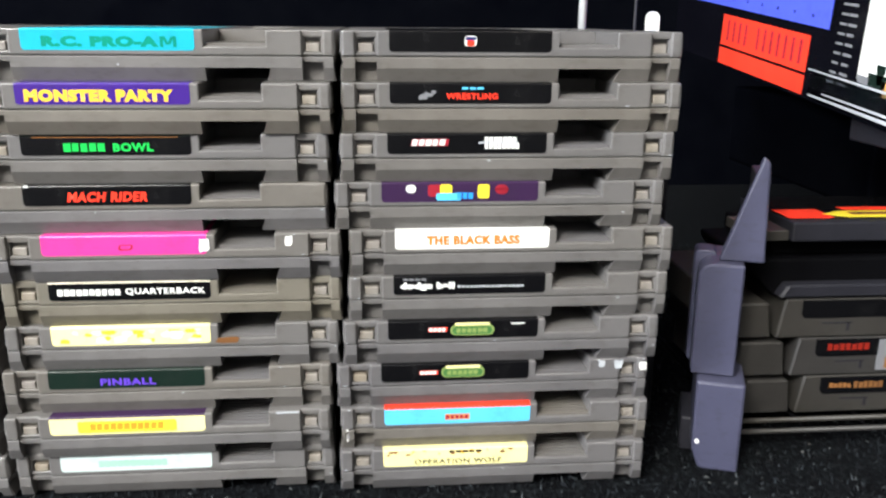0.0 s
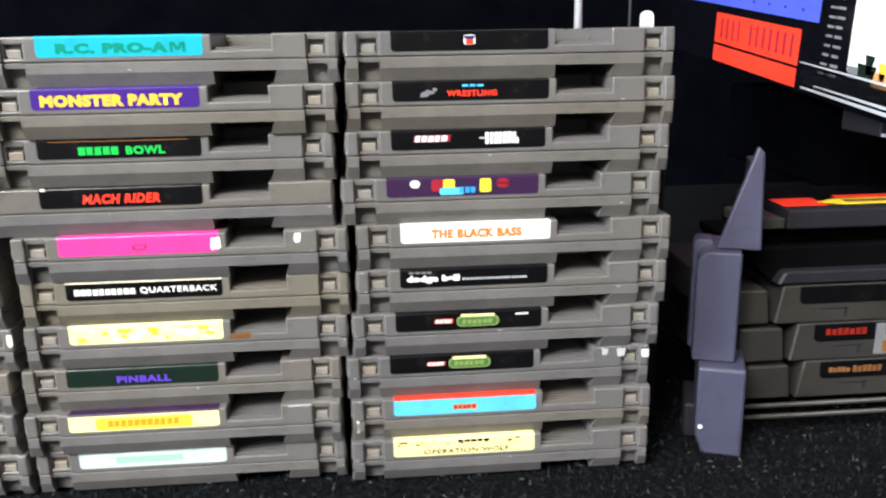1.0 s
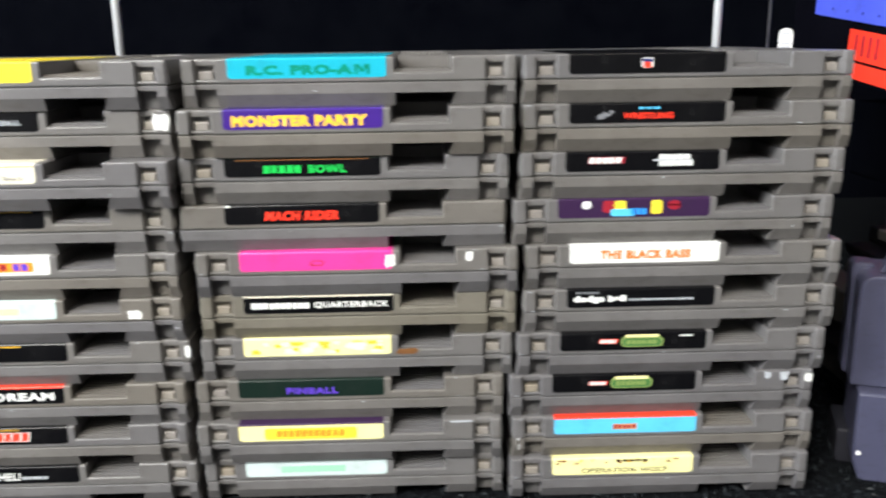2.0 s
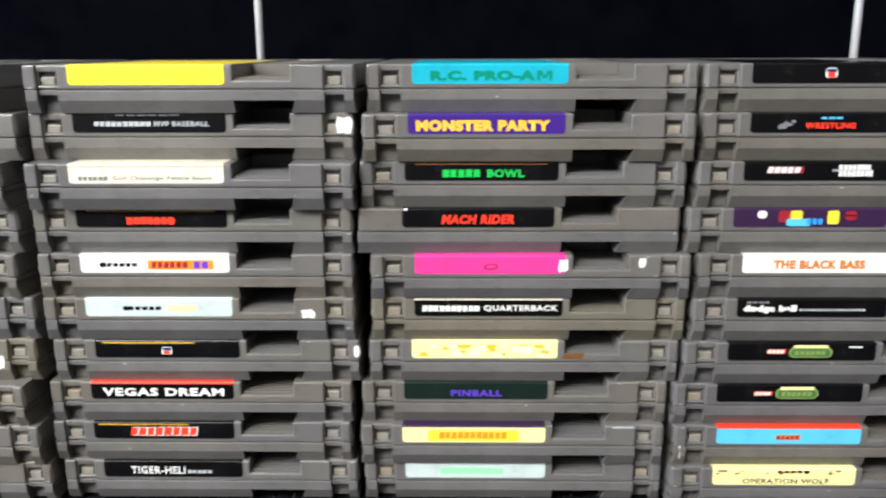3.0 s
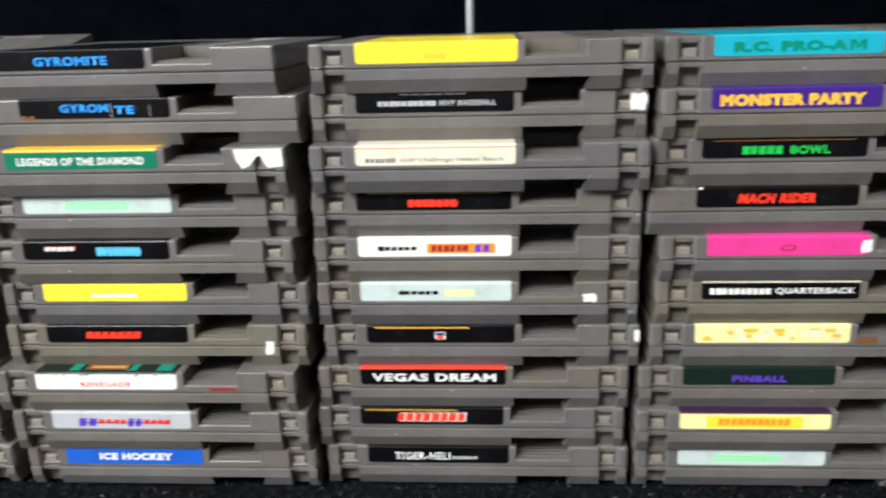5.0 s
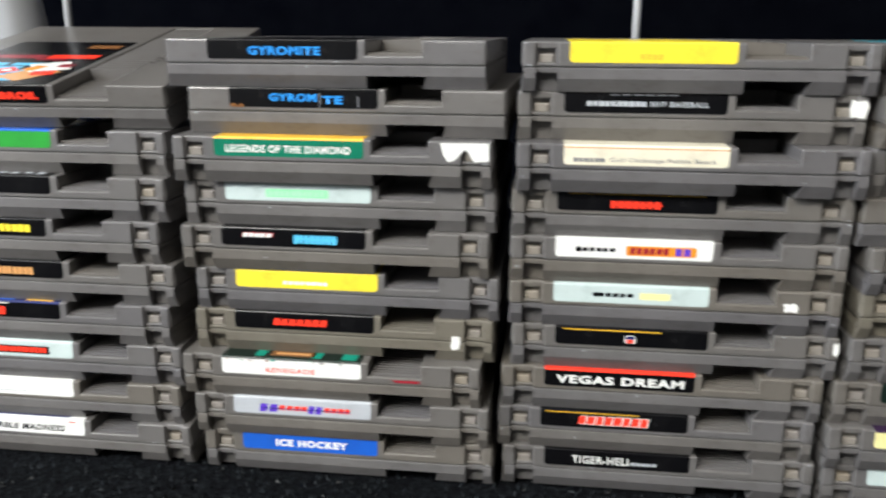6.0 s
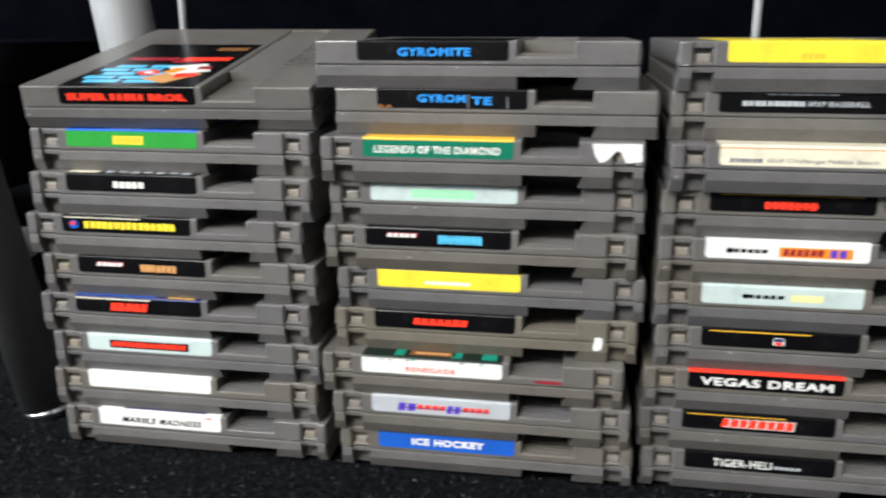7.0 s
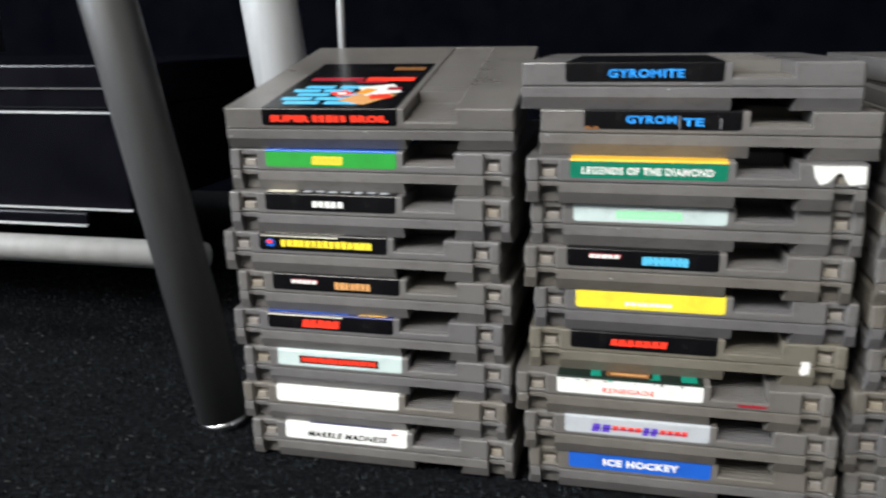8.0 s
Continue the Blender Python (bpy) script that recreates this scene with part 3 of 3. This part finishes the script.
c.bars(23, 4, 13, 2.0, "black", 5, 0.1).plate(15.5, 4, 2.4, 2.4, "black", 1.0).plate(37, 3.9, 11, 3.2, "pale_yellow").scrap(99, 7.8, 105, 12.5, "white", 9)
c = cart("C", 6, -211.1, 1.2, "black", T + "a small shield on a black label")
c.plate(28, 3.6, 4, 3.8, "white", 0.8).plate(28, 4.4, 3.4, 1.6, "navy", 0.3).plate(28, 2.7, 2.6, 1.6, "red", 0.3).plate(21, 8.0, 36, 0.5, "gold").scrap(117.5, 8.5, 119.9, 16, "white", 4)
c = cart("C", 7, -214.5, 1.4, "black", T + "a white title and red stripe on black", top="red")
c.plate(28, 7.9, 55, 0.9, "red").words("VEGAS DREAM", 28.5, 3.7, 48, 4.2, "white", 0, 0.02)
c = cart("C", 8, -215.5, 2.2, "black", T + "red and white print on black")
c.bars(29, 4, 27, 5.0, "white", 8, 0.2, 3).bars(28.5, 4, 27, 4.4, "red", 8, 0.2, 3).plate(20, 8.0, 36, 0.4, "gold")
c = cart("C", 9, -213.4, 3.1, "black", T + "a white title on black")
c.words("TIGER-HELI", 22, 3.8, 22, 4.1, "white", 0, 0.008).bars(39, 3.0, 10, 1.6, "silver", 5)

# the fourth stack
c = cart("D", 0, -86.8, 2.9, "cyan", T + "green title on a cyan label")
c.words("R.C. PRO-A", 25.6, 3.6, 38, 4.5, "teal_green", 0, 0.05).plate(45.6, 3.6, 1.1, 4.4, "teal_green").plate(49.9, 3.6, 1.1, 4.4, "teal_green").plate(46.9, 4.1, 1.1, 3.3, "teal_green", 0, -0.5).plate(48.6, 4.1, 1.1, 3.3, "teal_green", 0, 0.5)
c = cart("D", 1, -88.2, -3.4, "purple", T + "yellow title on a purple label")
c.words("MONSTER PARTY", 27, 3.7, 48, 5.0, "gold", 0, 0.045)
c = cart("D", 2, -89.7, -0, "black", T + "green title on a black label", top="dark_green")
c.bars(21, 3.4, 14, 3.7, "bright_green", 5, 0, 6).words("BOWL", 37, 3.4, 13.5, 3.7, "bright_green", 0, 0.03).plate(28, 8.1, 48, 0.4, "brown")
c = cart("D", 3, -90.8, -0.9, "black", T + "orange title on a black label", "plain", turn=0.7)
c.words("MACH RIDER", 28, 3.8, 27, 4.4, "red", 0.2, 0.03).scrap(17, 16.4, 19, 18, "white", 3)
c = cart("D", 4, -86.3, -2.2, "pink", T + "a torn magenta label")
c.plate(28.5, 3.4, 5, 2.6, "dark_red", 1.0, 0.3).plate(28.5, 3.5, 3.6, 1.6, "pink", 0.5, 0.3).scrap(70, 9.2, 74.2, 16.0, "white", 11, -0.34).scrap(100, 11.5, 103, 17, "white", 12)
c = cart("D", 5, -86.6, 0.5, "black", T + "a white title on a cream edged label", "aged", top="cream")
c.plate(28, 7.9, 56, 1.2, "cream").bars(14, 3.8, 22, 3.0, "white", 10, 0, 5).words("QUARTERBACK", 40.5, 3.8, 28, 3.3, "white", 0, 0.015)
c = cart("D", 6, -87.9, 1.3, "pale_yellow", T + "a faded yellow label and rust stain")
c.blots(28, 4, 50, 6, ("gold", "cream"), 14, 23).scrap(74, 8.2, 84, 11.5, "rust", 13)
c = cart("D", 7, -91.2, 2, "dark_green", T + "purple title on a dark label")
c.words("PINBALL", 28.5, 3.2, 20, 3.4, "violet", 0, 0.02)
c = cart("D", 8, -91.9, -0.1, "pale_yellow", T + "upside-down orange print on yellow", top="plum")
c.plate(28, 3.6, 36, 6, "yellow", 1.0).bars(28, 3.7, 27, 3.6, "orange", 11, 0.1, 6).plate(28, 8.1, 50, 0.5, "plum").scrap(99, 16.2, 109, 17.3, "silver", 15)
c = cart("D", 9, -91.1, 3.5, "pale_blue", T + "a pale label and green panel")
c.bars(27, 3.8, 26, 3.9, "mint", 11, 0, 2).plate(27, 3.8, 25, 2.8, "mint", 0.5)

# the end stack
c = cart("E", 0, 34.7, 1.6, "black", T + "a small shield on a black label")
c.plate(28, 4.6, 4.2, 4.4, "white", 1.0).plate(28, 5.6, 3.6, 1.5, "navy", 0.4).plate(28, 3.7, 2.8, 2.4, "red", 0.6)
c = cart("E", 1, 34.7, -0.4, "black", T + "red title on a black label", turn=-0.4)
c.words("WRESTLING", 28.5, 3.2, 18, 2.7, "red", 0, 0.02).blots(13, 4.2, 6, 5, ("grey",), 4, 31).bars(29, 6.6, 8, 1.0, "sky", 3)
c = cart("E", 2, 33.7, -0.7, "black", T + "white print on a black label")
c.plate(15, 5.0, 13, 3.0, "dark_red", lean=0.25).bars(14.7, 5.0, 12, 2.8, "white", 5, 0.25).bars(40, 6.2, 11.5, 2.4, "white", 7).bars(40.5, 3.4, 12.5, 2.8, "white", 8).plate(39, 4.8, 14, 0.8, "silver")
c = cart("E", 3, 31.5, 0, "plum", T + "bright spots on a dark purple label")
c.plate(10.5, 6.0, 3.6, 3.6, "white", 1.4).plate(19, 5.5, 5, 5.5, "dark_red", 1).plate(23, 6.0, 4.2, 6.0, "yellow", 0.8).plate(24, 2.3, 9, 3.4, "sky", 0.8).plate(36.5, 5.4, 4.2, 6.4, "yellow", 0.8).plate(43, 5.5, 5, 4.4, "dark_red", 2.0).bars(30, 2.8, 6, 3, "bright_blue", 3)
c = cart("E", 4, 36.2, -0.3, "white", T + "brown title on a white label")
c.words("THE BLACK BASS", 28.5, 4.0, 34, 4.4, "amber", 0, 0.04)
c = cart("E", 5, 35.5, -0.2, "black", T + "white title on a black label")
c.words("dodge ball", 12.5, 3.9, 20, 4.0, "white", 0, 0.05).bars(36, 3.6, 25, 1.0, "silver", 16, 0, 7).bars(8, 7.3, 9, 1.1, "grey", 4)
c = cart("E", 6, 33.3, -0.5, "black", T + "a green panel on a black label")
c.plate(18.5, 4.6, 7, 2.2, "red", lean=0.2).bars(18.5, 4.6, 6.5, 1.8, "white", 4, 0.2).plate(31.5, 4.2, 16.5, 5.2, "olive", 1.9).plate(31.5, 4.0, 15, 3.8, "leaf", 1.4).bars(31.5, 4.0, 12, 2.2, "olive", 6, 0.1).plate(31.5, 7.2, 13, 1.3, "pale_yellow").plate(48.5, 7.0, 5, 0.7, "white")
c = cart("E", 7, 30.6, 0.1, "black", T + "a green panel on black and scuffed ends", turn=0.3)
c.plate(18, 4.4, 7, 2.0, "red", lean=0.2).bars(18, 4.4, 6.5, 1.7, "white", 4, 0.2).plate(31, 4.4, 16.5, 5.4, "olive", 1.9).plate(31, 4.2, 15, 4.0, "leaf", 1.4).bars(31, 4.2, 12, 2.4, "olive", 6, 0.1).plate(31, 7.2, 13, 1.6, "pale_yellow")
c.scrap(106, 12, 110, 17, "silver", 17).scrap(116, 11, 119.6, 16, "white", 18).scrap(100, 13, 103, 17, "silver", 19)
c = cart("E", 8, 31.6, -0.5, "sky", T + "a red striped light blue label", top="red")
c.plate(28, 7.6, 56, 1.9, "red").plate(28, 3.4, 9.5, 3.0, "tan").bars(28, 3.4, 9, 2.2, "dark_red", 5).scrap(2, 2, 3, 8, "white", 1, 0.0)
c = cart("E", 9, 31.0, -1.3, "pale_yellow", T + "dark title and artwork on yellow")
c.blots(28, 6.9, 54, 2.4, ("rust", "gold", "brown"), 7, 41).words("OPERATION WOLF", 29, 2.1, 34, 2.6, "dark_green", 0, 0.008).bars(32, 7.2, 13, 1.4, "black", 5)

# ---- rods behind the stacks ----
for x in (-0.538, -0.230, 0.082):
    rod = thing("upright_rod", pose(x, 0.149, 0), "thin chrome upright rod behind the cartridge stacks", "rod", "upright rods")
    part("bar", tube((0, 0, 0.0), (0, 0, 0.46), 0.0021, n=12), PALE_TUBE, rod, smooth=True)
    part("foot", tube((0, 0, -0.005), (0, 0, 0.004), 0.006, 0.005, 16), BLACK, rod)

# ---- the stand with its leg and shelf ----
stand = thing("tv_stand", pose(-0.565, 0.03, 0), "silver tubular stand with splayed legs and black glass shelf", "stand")
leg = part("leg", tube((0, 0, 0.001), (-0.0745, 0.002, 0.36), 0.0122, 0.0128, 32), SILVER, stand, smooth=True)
part("foot_ring", tube((0.001, 0, -0.004), (0, 0, 0.0012), 0.0114, 0.0114, 32), CHROME, leg, "bright chrome ring under the leg", smooth=True)
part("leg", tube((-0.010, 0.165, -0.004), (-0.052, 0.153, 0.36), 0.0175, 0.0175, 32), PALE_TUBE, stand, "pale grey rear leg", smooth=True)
# the bar's chrome-like highlight is put into its pale colour
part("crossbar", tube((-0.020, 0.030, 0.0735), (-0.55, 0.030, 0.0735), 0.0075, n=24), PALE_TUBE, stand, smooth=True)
part("glass_shelf", box_bm((-0.60, 0.068, 0.0765), (-0.115, 0.40, 0.0852), 0.0012), GLOSS_BLACK, stand, "black glass shelf with polished edges")
# polished edge: its bright reflection is a pale strip
part("edge_trim", box_bm((-0.60, 0.0665, 0.0772), (-0.115, 0.0684, 0.0784)), PALE_TUBE, stand)
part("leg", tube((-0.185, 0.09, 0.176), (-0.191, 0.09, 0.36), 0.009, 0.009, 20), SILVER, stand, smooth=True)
player = thing("media_player", pose(-0.652, 0.10, 0.0854), "flat black media player with thin bright trim lines", "player")
part("casing", box_bm((-0.45, 0.002, 0), (0.0, 0.26, 0.0585), 0.002), GLOSS_BLACK, player)
# both trim lines get their gleam from the pale colour
part("trim", box_bm((-0.45, 0.0006, 0.0008), (0.0, 0.0026, 0.0018)), PALE_TUBE, player, "thin bright lower trim")
part("trim", box_bm((-0.45, 0.0006, 0.0565), (0.0, 0.0026, 0.0575)), PALE_TUBE, player, "thin bright upper trim")
second = thing("media_box", pose(-0.652, 0.10, 0.1442), "low black box stacked on a media player", "player")
part("casing", box_bm((-0.45, 0.003, 0), (0.0, 0.24, 0.025), 0.0015), GLOSS_BLACK, second)
part("trim", box_bm((-0.45, 0.0016, 0.0113), (0.0, 0.0036, 0.0121)), SILVER, second)

# ---- blue-grey upright plastic thing beside the end stack ----
upright = thing("console_adapter", pose(0.1075, 0.006, 0, 0, 0, -20), "blue-grey moulded plastic accessory standing on its end", "accessory")
lower = prism([(-0.0078, 0.006), (-0.0045, -0.003), (0.0112, -0.003), (0.0112, 0.036), (-0.0078, 0.036)], 0.034, 0.0012, 2)
part("lower_body", lower, SLATE, upright, m=pose(0.0012, 0.002, 0))
part("body", prism(rounded(-0.0068, 0.0362, 0.0105, 0.0833, 0.0055, 5, (0, 0, 0, 1)), 0.032, 0.0007), SLATE, upright, m=pose(-0.0025, 0.009, 0))
part("back_ridge", prism(rounded(-0.011, 0.036, -0.002, 0.085, 0.002, 3), 0.012, 0.0006), SLATE, upright, m=pose(0, 0.024, 0))
part("wedge_top", prism([(0.003, 0.0835), (0.0205, 0.0835), (0.0190, 0.1235), (0.0163, 0.126)], 0.0042, 0.0009, 2), SLATE, upright, m=pose(-0.0050, 0.015, 0))
part("inner_block", box_bm((0.009, 0.020, 0.0835), (0.0150, 0.040, 0.119), 0.0008), DARK_SLATE, upright)
part("back_panel", box_bm((-0.032, 0.046, -0.004), (-0.024, 0.056, 0.121), 0.001), DARK_SLATE, upright)
# white colour takes the place of the metal screw's glint
part("screw", tube((-0.0045, 0.0045, 0.0095), (-0.0045, 0.0015, 0.0095), 0.0009, n=12), COLOURS["white"], upright, "small screw with its glint painted white")
part("base_plate", box_bm((-0.011, 0.018, -0.004), (0.009, 0.045, 0.012), 0.001), DARK_SLATE, upright)

# ---- the wire tray and what is piled on it ----
tray = thing("wire_tray", pose(0, 0, 0), "low tray of thin bright wire on the carpet", "tray")
for z in (0.0060, 0.0112):
    part("rail", tube((0.124, 0.022, z), (0.40, 0.022, z), 0.0011, n=10), SHADED_GREY, tray, smooth=True)
for k in range(10):
    part("cross_wire", tube((0.128 + k * 0.028, 0.0225, 0.0086), (0.128 + k * 0.028, 0.19, 0.0086), 0.0011, n=8), BLACK, tray, smooth=True)


def wide_cart(x, z, label):
    """A wide cartridge seen from its end: sloping middle with a label between two side wings."""
    root = thing("wide_cartridge", pose(x, 0.026, z), label, "game cartridge", "wide cartridges on the tray")
    h = 0.0172
    part("wing", prism([(0, 0), (0.0215, 0), (0.0198, h - 0.002), (0.001, h - 0.002)], 0.085, 0.0007), SHADED_GREY, root)
    part("body", prism([(0.0232, 0), (0.1128, 0), (0.1100, h), (0.0262, h)], 0.085, 0.0007), SHADED_GREY, root, m=pose(0, -0.001, 0))
    part("wing", prism([(0.1145, 0), (0.136, 0), (0.135, h - 0.002), (0.1162, h - 0.002)], 0.085, 0.0007), SHADED_GREY, root)
    part("notch", box_bm((0.043, -0.0012, 0.0062), (0.056, 0.001, 0.0068)), DARK_SLATE, root)
    part("notch", box_bm((0.054, -0.0012, 0.0030), (0.0552, 0.001, 0.0068)), DARK_SLATE, root)
    lab = part("end_label", prism(rounded(0.0335, 0.0090, 0.104, h - 0.0006, 0.0022, 3, (1, 1, 0, 0)), 0.001), COLOURS["black"], root, m=pose(0, -0.0014, 0))
    return root, lab


def patch(lab, x0, z0, x1, z1, colour, k=1):
    part("printed_panel", box_bm((x0, -0.00015 * k, z0), (x1, 0.0002, z1)), COLOURS[colour], lab)


def mark_row(lab, x0, x1, z0, z1, n, colour, k=2):
    """A word on the label, as plain bars."""
    step = (x1 - x0) / n
    for i in range(n):
        patch(lab, x0 + i * step, z0, x0 + (i + 0.78) * step, z1 - 0.0004 * (i % 3 == 1), colour, k)


root, lab = wide_cart(0.1175, 0.0475, "light grey wide cartridge with black and red label")
patch(lab, 0.082, 0.0105, 0.094, 0.0160, "dark_red")
root, lab = wide_cart(0.1255, 0.0300, "light grey wide cartridge with red label and artwork")
patch(lab, 0.0355, 0.0098, 0.060, 0.0162, "black", 2)
mark_row(lab, 0.0385, 0.0575, 0.0118, 0.0148, 7, "brick", 3)
patch(lab, 0.0615, 0.0020, 0.104, 0.0162, "grey")
patch(lab, 0.066, 0.0112, 0.080, 0.0158, "black", 2)
mark_row(lab, 0.0675, 0.0735, 0.0122, 0.0150, 3, "brick", 3)
for x0, z0, x1, z1, colour in ((0.065, 0.0030, 0.072, 0.0080, "brown"), (0.074, 0.0036, 0.081, 0.0090, "rust"), (0.083, 0.0030, 0.088, 0.0075, "silver"), (0.070, 0.0085, 0.090, 0.0098, "tan")):
    patch(lab, x0, z0, x1, z1, colour, 2)
root, lab = wide_cart(0.1298, 0.0125, "light grey wide cartridge with orange print on black")
mark_row(lab, 0.0375, 0.0475, 0.0118, 0.0140, 5, "brown", 2)
mark_row(lab, 0.0485, 0.0620, 0.0115, 0.0145, 6, "rust", 2)

deck = thing("black_console", pose(0.128, 0.030, 0.0650), "low matt black game console under a cartridge", "console")
part("casing", prism([(0.012, 0), (0.26, 0), (0.26, 0.016), (0.0, 0.016), (0.001, 0.012)], 0.055, 0.0012, 2), BLACK, deck)
part("front_lip", prism([(0.012, 0.0005), (0.26, 0.0005), (0.26, 0.0062), (0.0155, 0.0062)], 0.010, 0.0008), DARK_SLATE, deck, m=pose(0, -0.006, 0))
part("upper_casing", box_bm((0.012, 0.006, 0.0162), (0.26, 0.055, 0.024), 0.001), BLACK, deck)
slab = thing("flat_cartridge", pose(0.128, 0.026, 0.0892), "dark slate cartridge with red and yellow top label", "game cartridge")
part("body", box_bm((0.0155, 0, 0), (0.24, 0.052, 0.0082), 0.0008), DARK_SLATE, slab)
part("side_lip", box_bm((0.0, 0.002, 0.0), (0.0150, 0.03, 0.0045), 0.0006), SHADED_GREY, slab)
top = part("top_label", box_bm((0.016, 0.006, 0.0081), (0.225, 0.050, 0.0086)), COLOURS["black"], slab)
part("printed_panel", box_bm((0.0165, 0.0062, 0.0086), (0.036, 0.022, 0.0088)), COLOURS["red"], top)
part("printed_panel", box_bm((0.048, 0.021, 0.0086), (0.225, 0.026, 0.0088)), COLOURS["red"], top)
pts = prism([(0.034, 0.0125), (0.044, 0.007), (0.076, 0.007), (0.082, 0.0125), (0.076, 0.018), (0.044, 0.018)], 0.0002)
bmesh.ops.rotate(pts, cent=(0, 0, 0), matrix=Matrix.Rotation(radians(-90), 3, "X"), verts=pts.verts)
for v in pts.verts:
    v.co.y = abs(v.co.y)
part("printed_panel", pts, COLOURS["yellow"], top, "yellow pointed panel", pose(0, 0, 0.0089))
part("print_mark", box_bm((0.046, 0.0105, 0.0090), (0.070, 0.0145, 0.0092)), COLOURS["brown"], top)
# added block: holds the box up, near black to pass for the dark gap
case = thing("black_case", pose(0.205, 0.075, 0.0893), "added near-black block filling the dark gap under a boxed set", "case")
part("body", box_bm((0.0, 0, 0), (0.20, 0.16, 0.0475), 0.002), BACK, case)

# ---- the boxed set in a clear sleeve, seen along its side ----
box_m = pose(0.1785, -0.010, 0.1295, 0, -6, 90)
carton = thing("console_box", box_m, "black printed box with red and blue panels in clear sleeve", "box")
part("carton", box_bm((0, -0.16, 0), (0.29, 0, 0.24), 0.001), GLOSS_BLACK, carton)


def side(x0, z0, x1, z1, colour, k=1, slant=0.0, name="printed_panel"):
    bm = prism([(x0 + slant, z0), (x1, z0), (x1 + slant, z1), (x0, z1)], 0.0002 * k)
    part(name, bm, COLOURS[colour], carton, m=pose(0, 0.0001, 0))


side(0.110, 0.002, 0.212, 0.011, "red")
side(0.110, 0.0125, 0.212, 0.0295, "red")
for k in range(12):
    if k != 7:
        side(0.116 + k * 0.0078, 0.0155, 0.1185 + k * 0.0078, 0.027, "dark_red", 2, name="print_mark")
side(0.095, 0.034, 0.26, 0.14, "royal")
for k in range(8):
    for j in range(3):
        side(0.110 + k * 0.018, 0.038 + j * 0.022, 0.1115 + k * 0.018, 0.0385 + j * 0.022 + 0.001, "navy", 2, name="print_mark")
side(0.0, 0.017, 0.066, 0.20, "white", 1, 0.004)
for x0, x1, z0, z1, colour in ((0.044, 0.056, 0.012, 0.021, "dark_green"), (0.030, 0.046, 0.013, 0.019, "tan"), (0.046, 0.051, 0.017, 0.025, "dark_green"),
                               (0.020, 0.034, 0.012, 0.022, "brown"), (0.056, 0.064, 0.014, 0.019, "grey"), (0.036, 0.041, 0.016, 0.023, "gold")):
    side(x0, z0, x1, z1, colour, 2, 0.002, "artwork")
for k in range(16):
    side(0.0735 + (k % 3) * 0.0006, 0.012 + k * 0.0042, 0.080, 0.0132 + k * 0.0042, "grey", 1, name="print_mark")
    side(0.0835 - k * 0.0004, 0.012 + k * 0.0042, 0.0885 - k * 0.0003, 0.0130 + k * 0.0042, "grey", 1, name="print_mark")
sleeve_mat, nt, bsdf = nodes_of("clear_sleeve")
bsdf.inputs["Transmission Weight"].default_value, bsdf.inputs["Roughness"].default_value, bsdf.inputs["IOR"].default_value = 1.0, 0.12, 1.2
bsdf.inputs["Base Color"].default_value = (0.85, 0.9, 0.92, 1)
part("sleeve_edge", box_bm((0.0, 0.001, 0.003), (0.102, 0.0018, 0.016)), sleeve_mat, carton, "clear plastic sleeve edge")
# glare along the sleeve's creases, drawn as thin silver strips
for z0, z1, x0 in ((0.0034, 0.0042, 0.100), (0.0060, 0.0065, 0.088), (0.0150, 0.0154, 0.104)):
    part("crease_glare", prism([(0.0, z0), (x0, z0), (x0, z1), (0.0, z1 + 0.001)], 0.0003), COLOURS["silver"], carton, "crease of the clear sleeve with its glare painted silver", pose(0, 0.0019, 0))
tab = thing("hang_tab", pose(0.182, 0.03, 0.1265), "dark plastic support tab with a pale edge", "tab")
part("body", box_bm((0.0, 0.0, 0.0), (0.03, 0.03, 0.0118), 0.0008), DARK_SLATE, tab)
part("edge", box_bm((0.0005, -0.0006, 0.0002), (0.0295, 0.0004, 0.0014)), COLOURS["silver"], tab)

# ---- a small white tag on a dark stem behind the end stack ----
tag = thing("price_tag", pose(0.1115, 0.150, -0.0052), "small white rounded tag on a thin dark stem", "tag")
part("stem", tube((-0.001, 0.001, -0.004), (-0.001, 0.001, 0.30), 0.0007, n=8), DARK_SLATE, tag, smooth=True)
card = part("card", prism(rounded(0.0045, 0.1735, 0.0120, 0.1865, 0.0033, 5, (0, 0, 1, 1)), 0.0006, 0.0001), COLOURS["white"], tag)
for z in (0.1765, 0.1785, 0.1835):
    part("print_mark", box_bm((0.0048, -0.0003, z), (0.0108, 0.0001, z + 0.0008)), COLOURS["silver"], card)
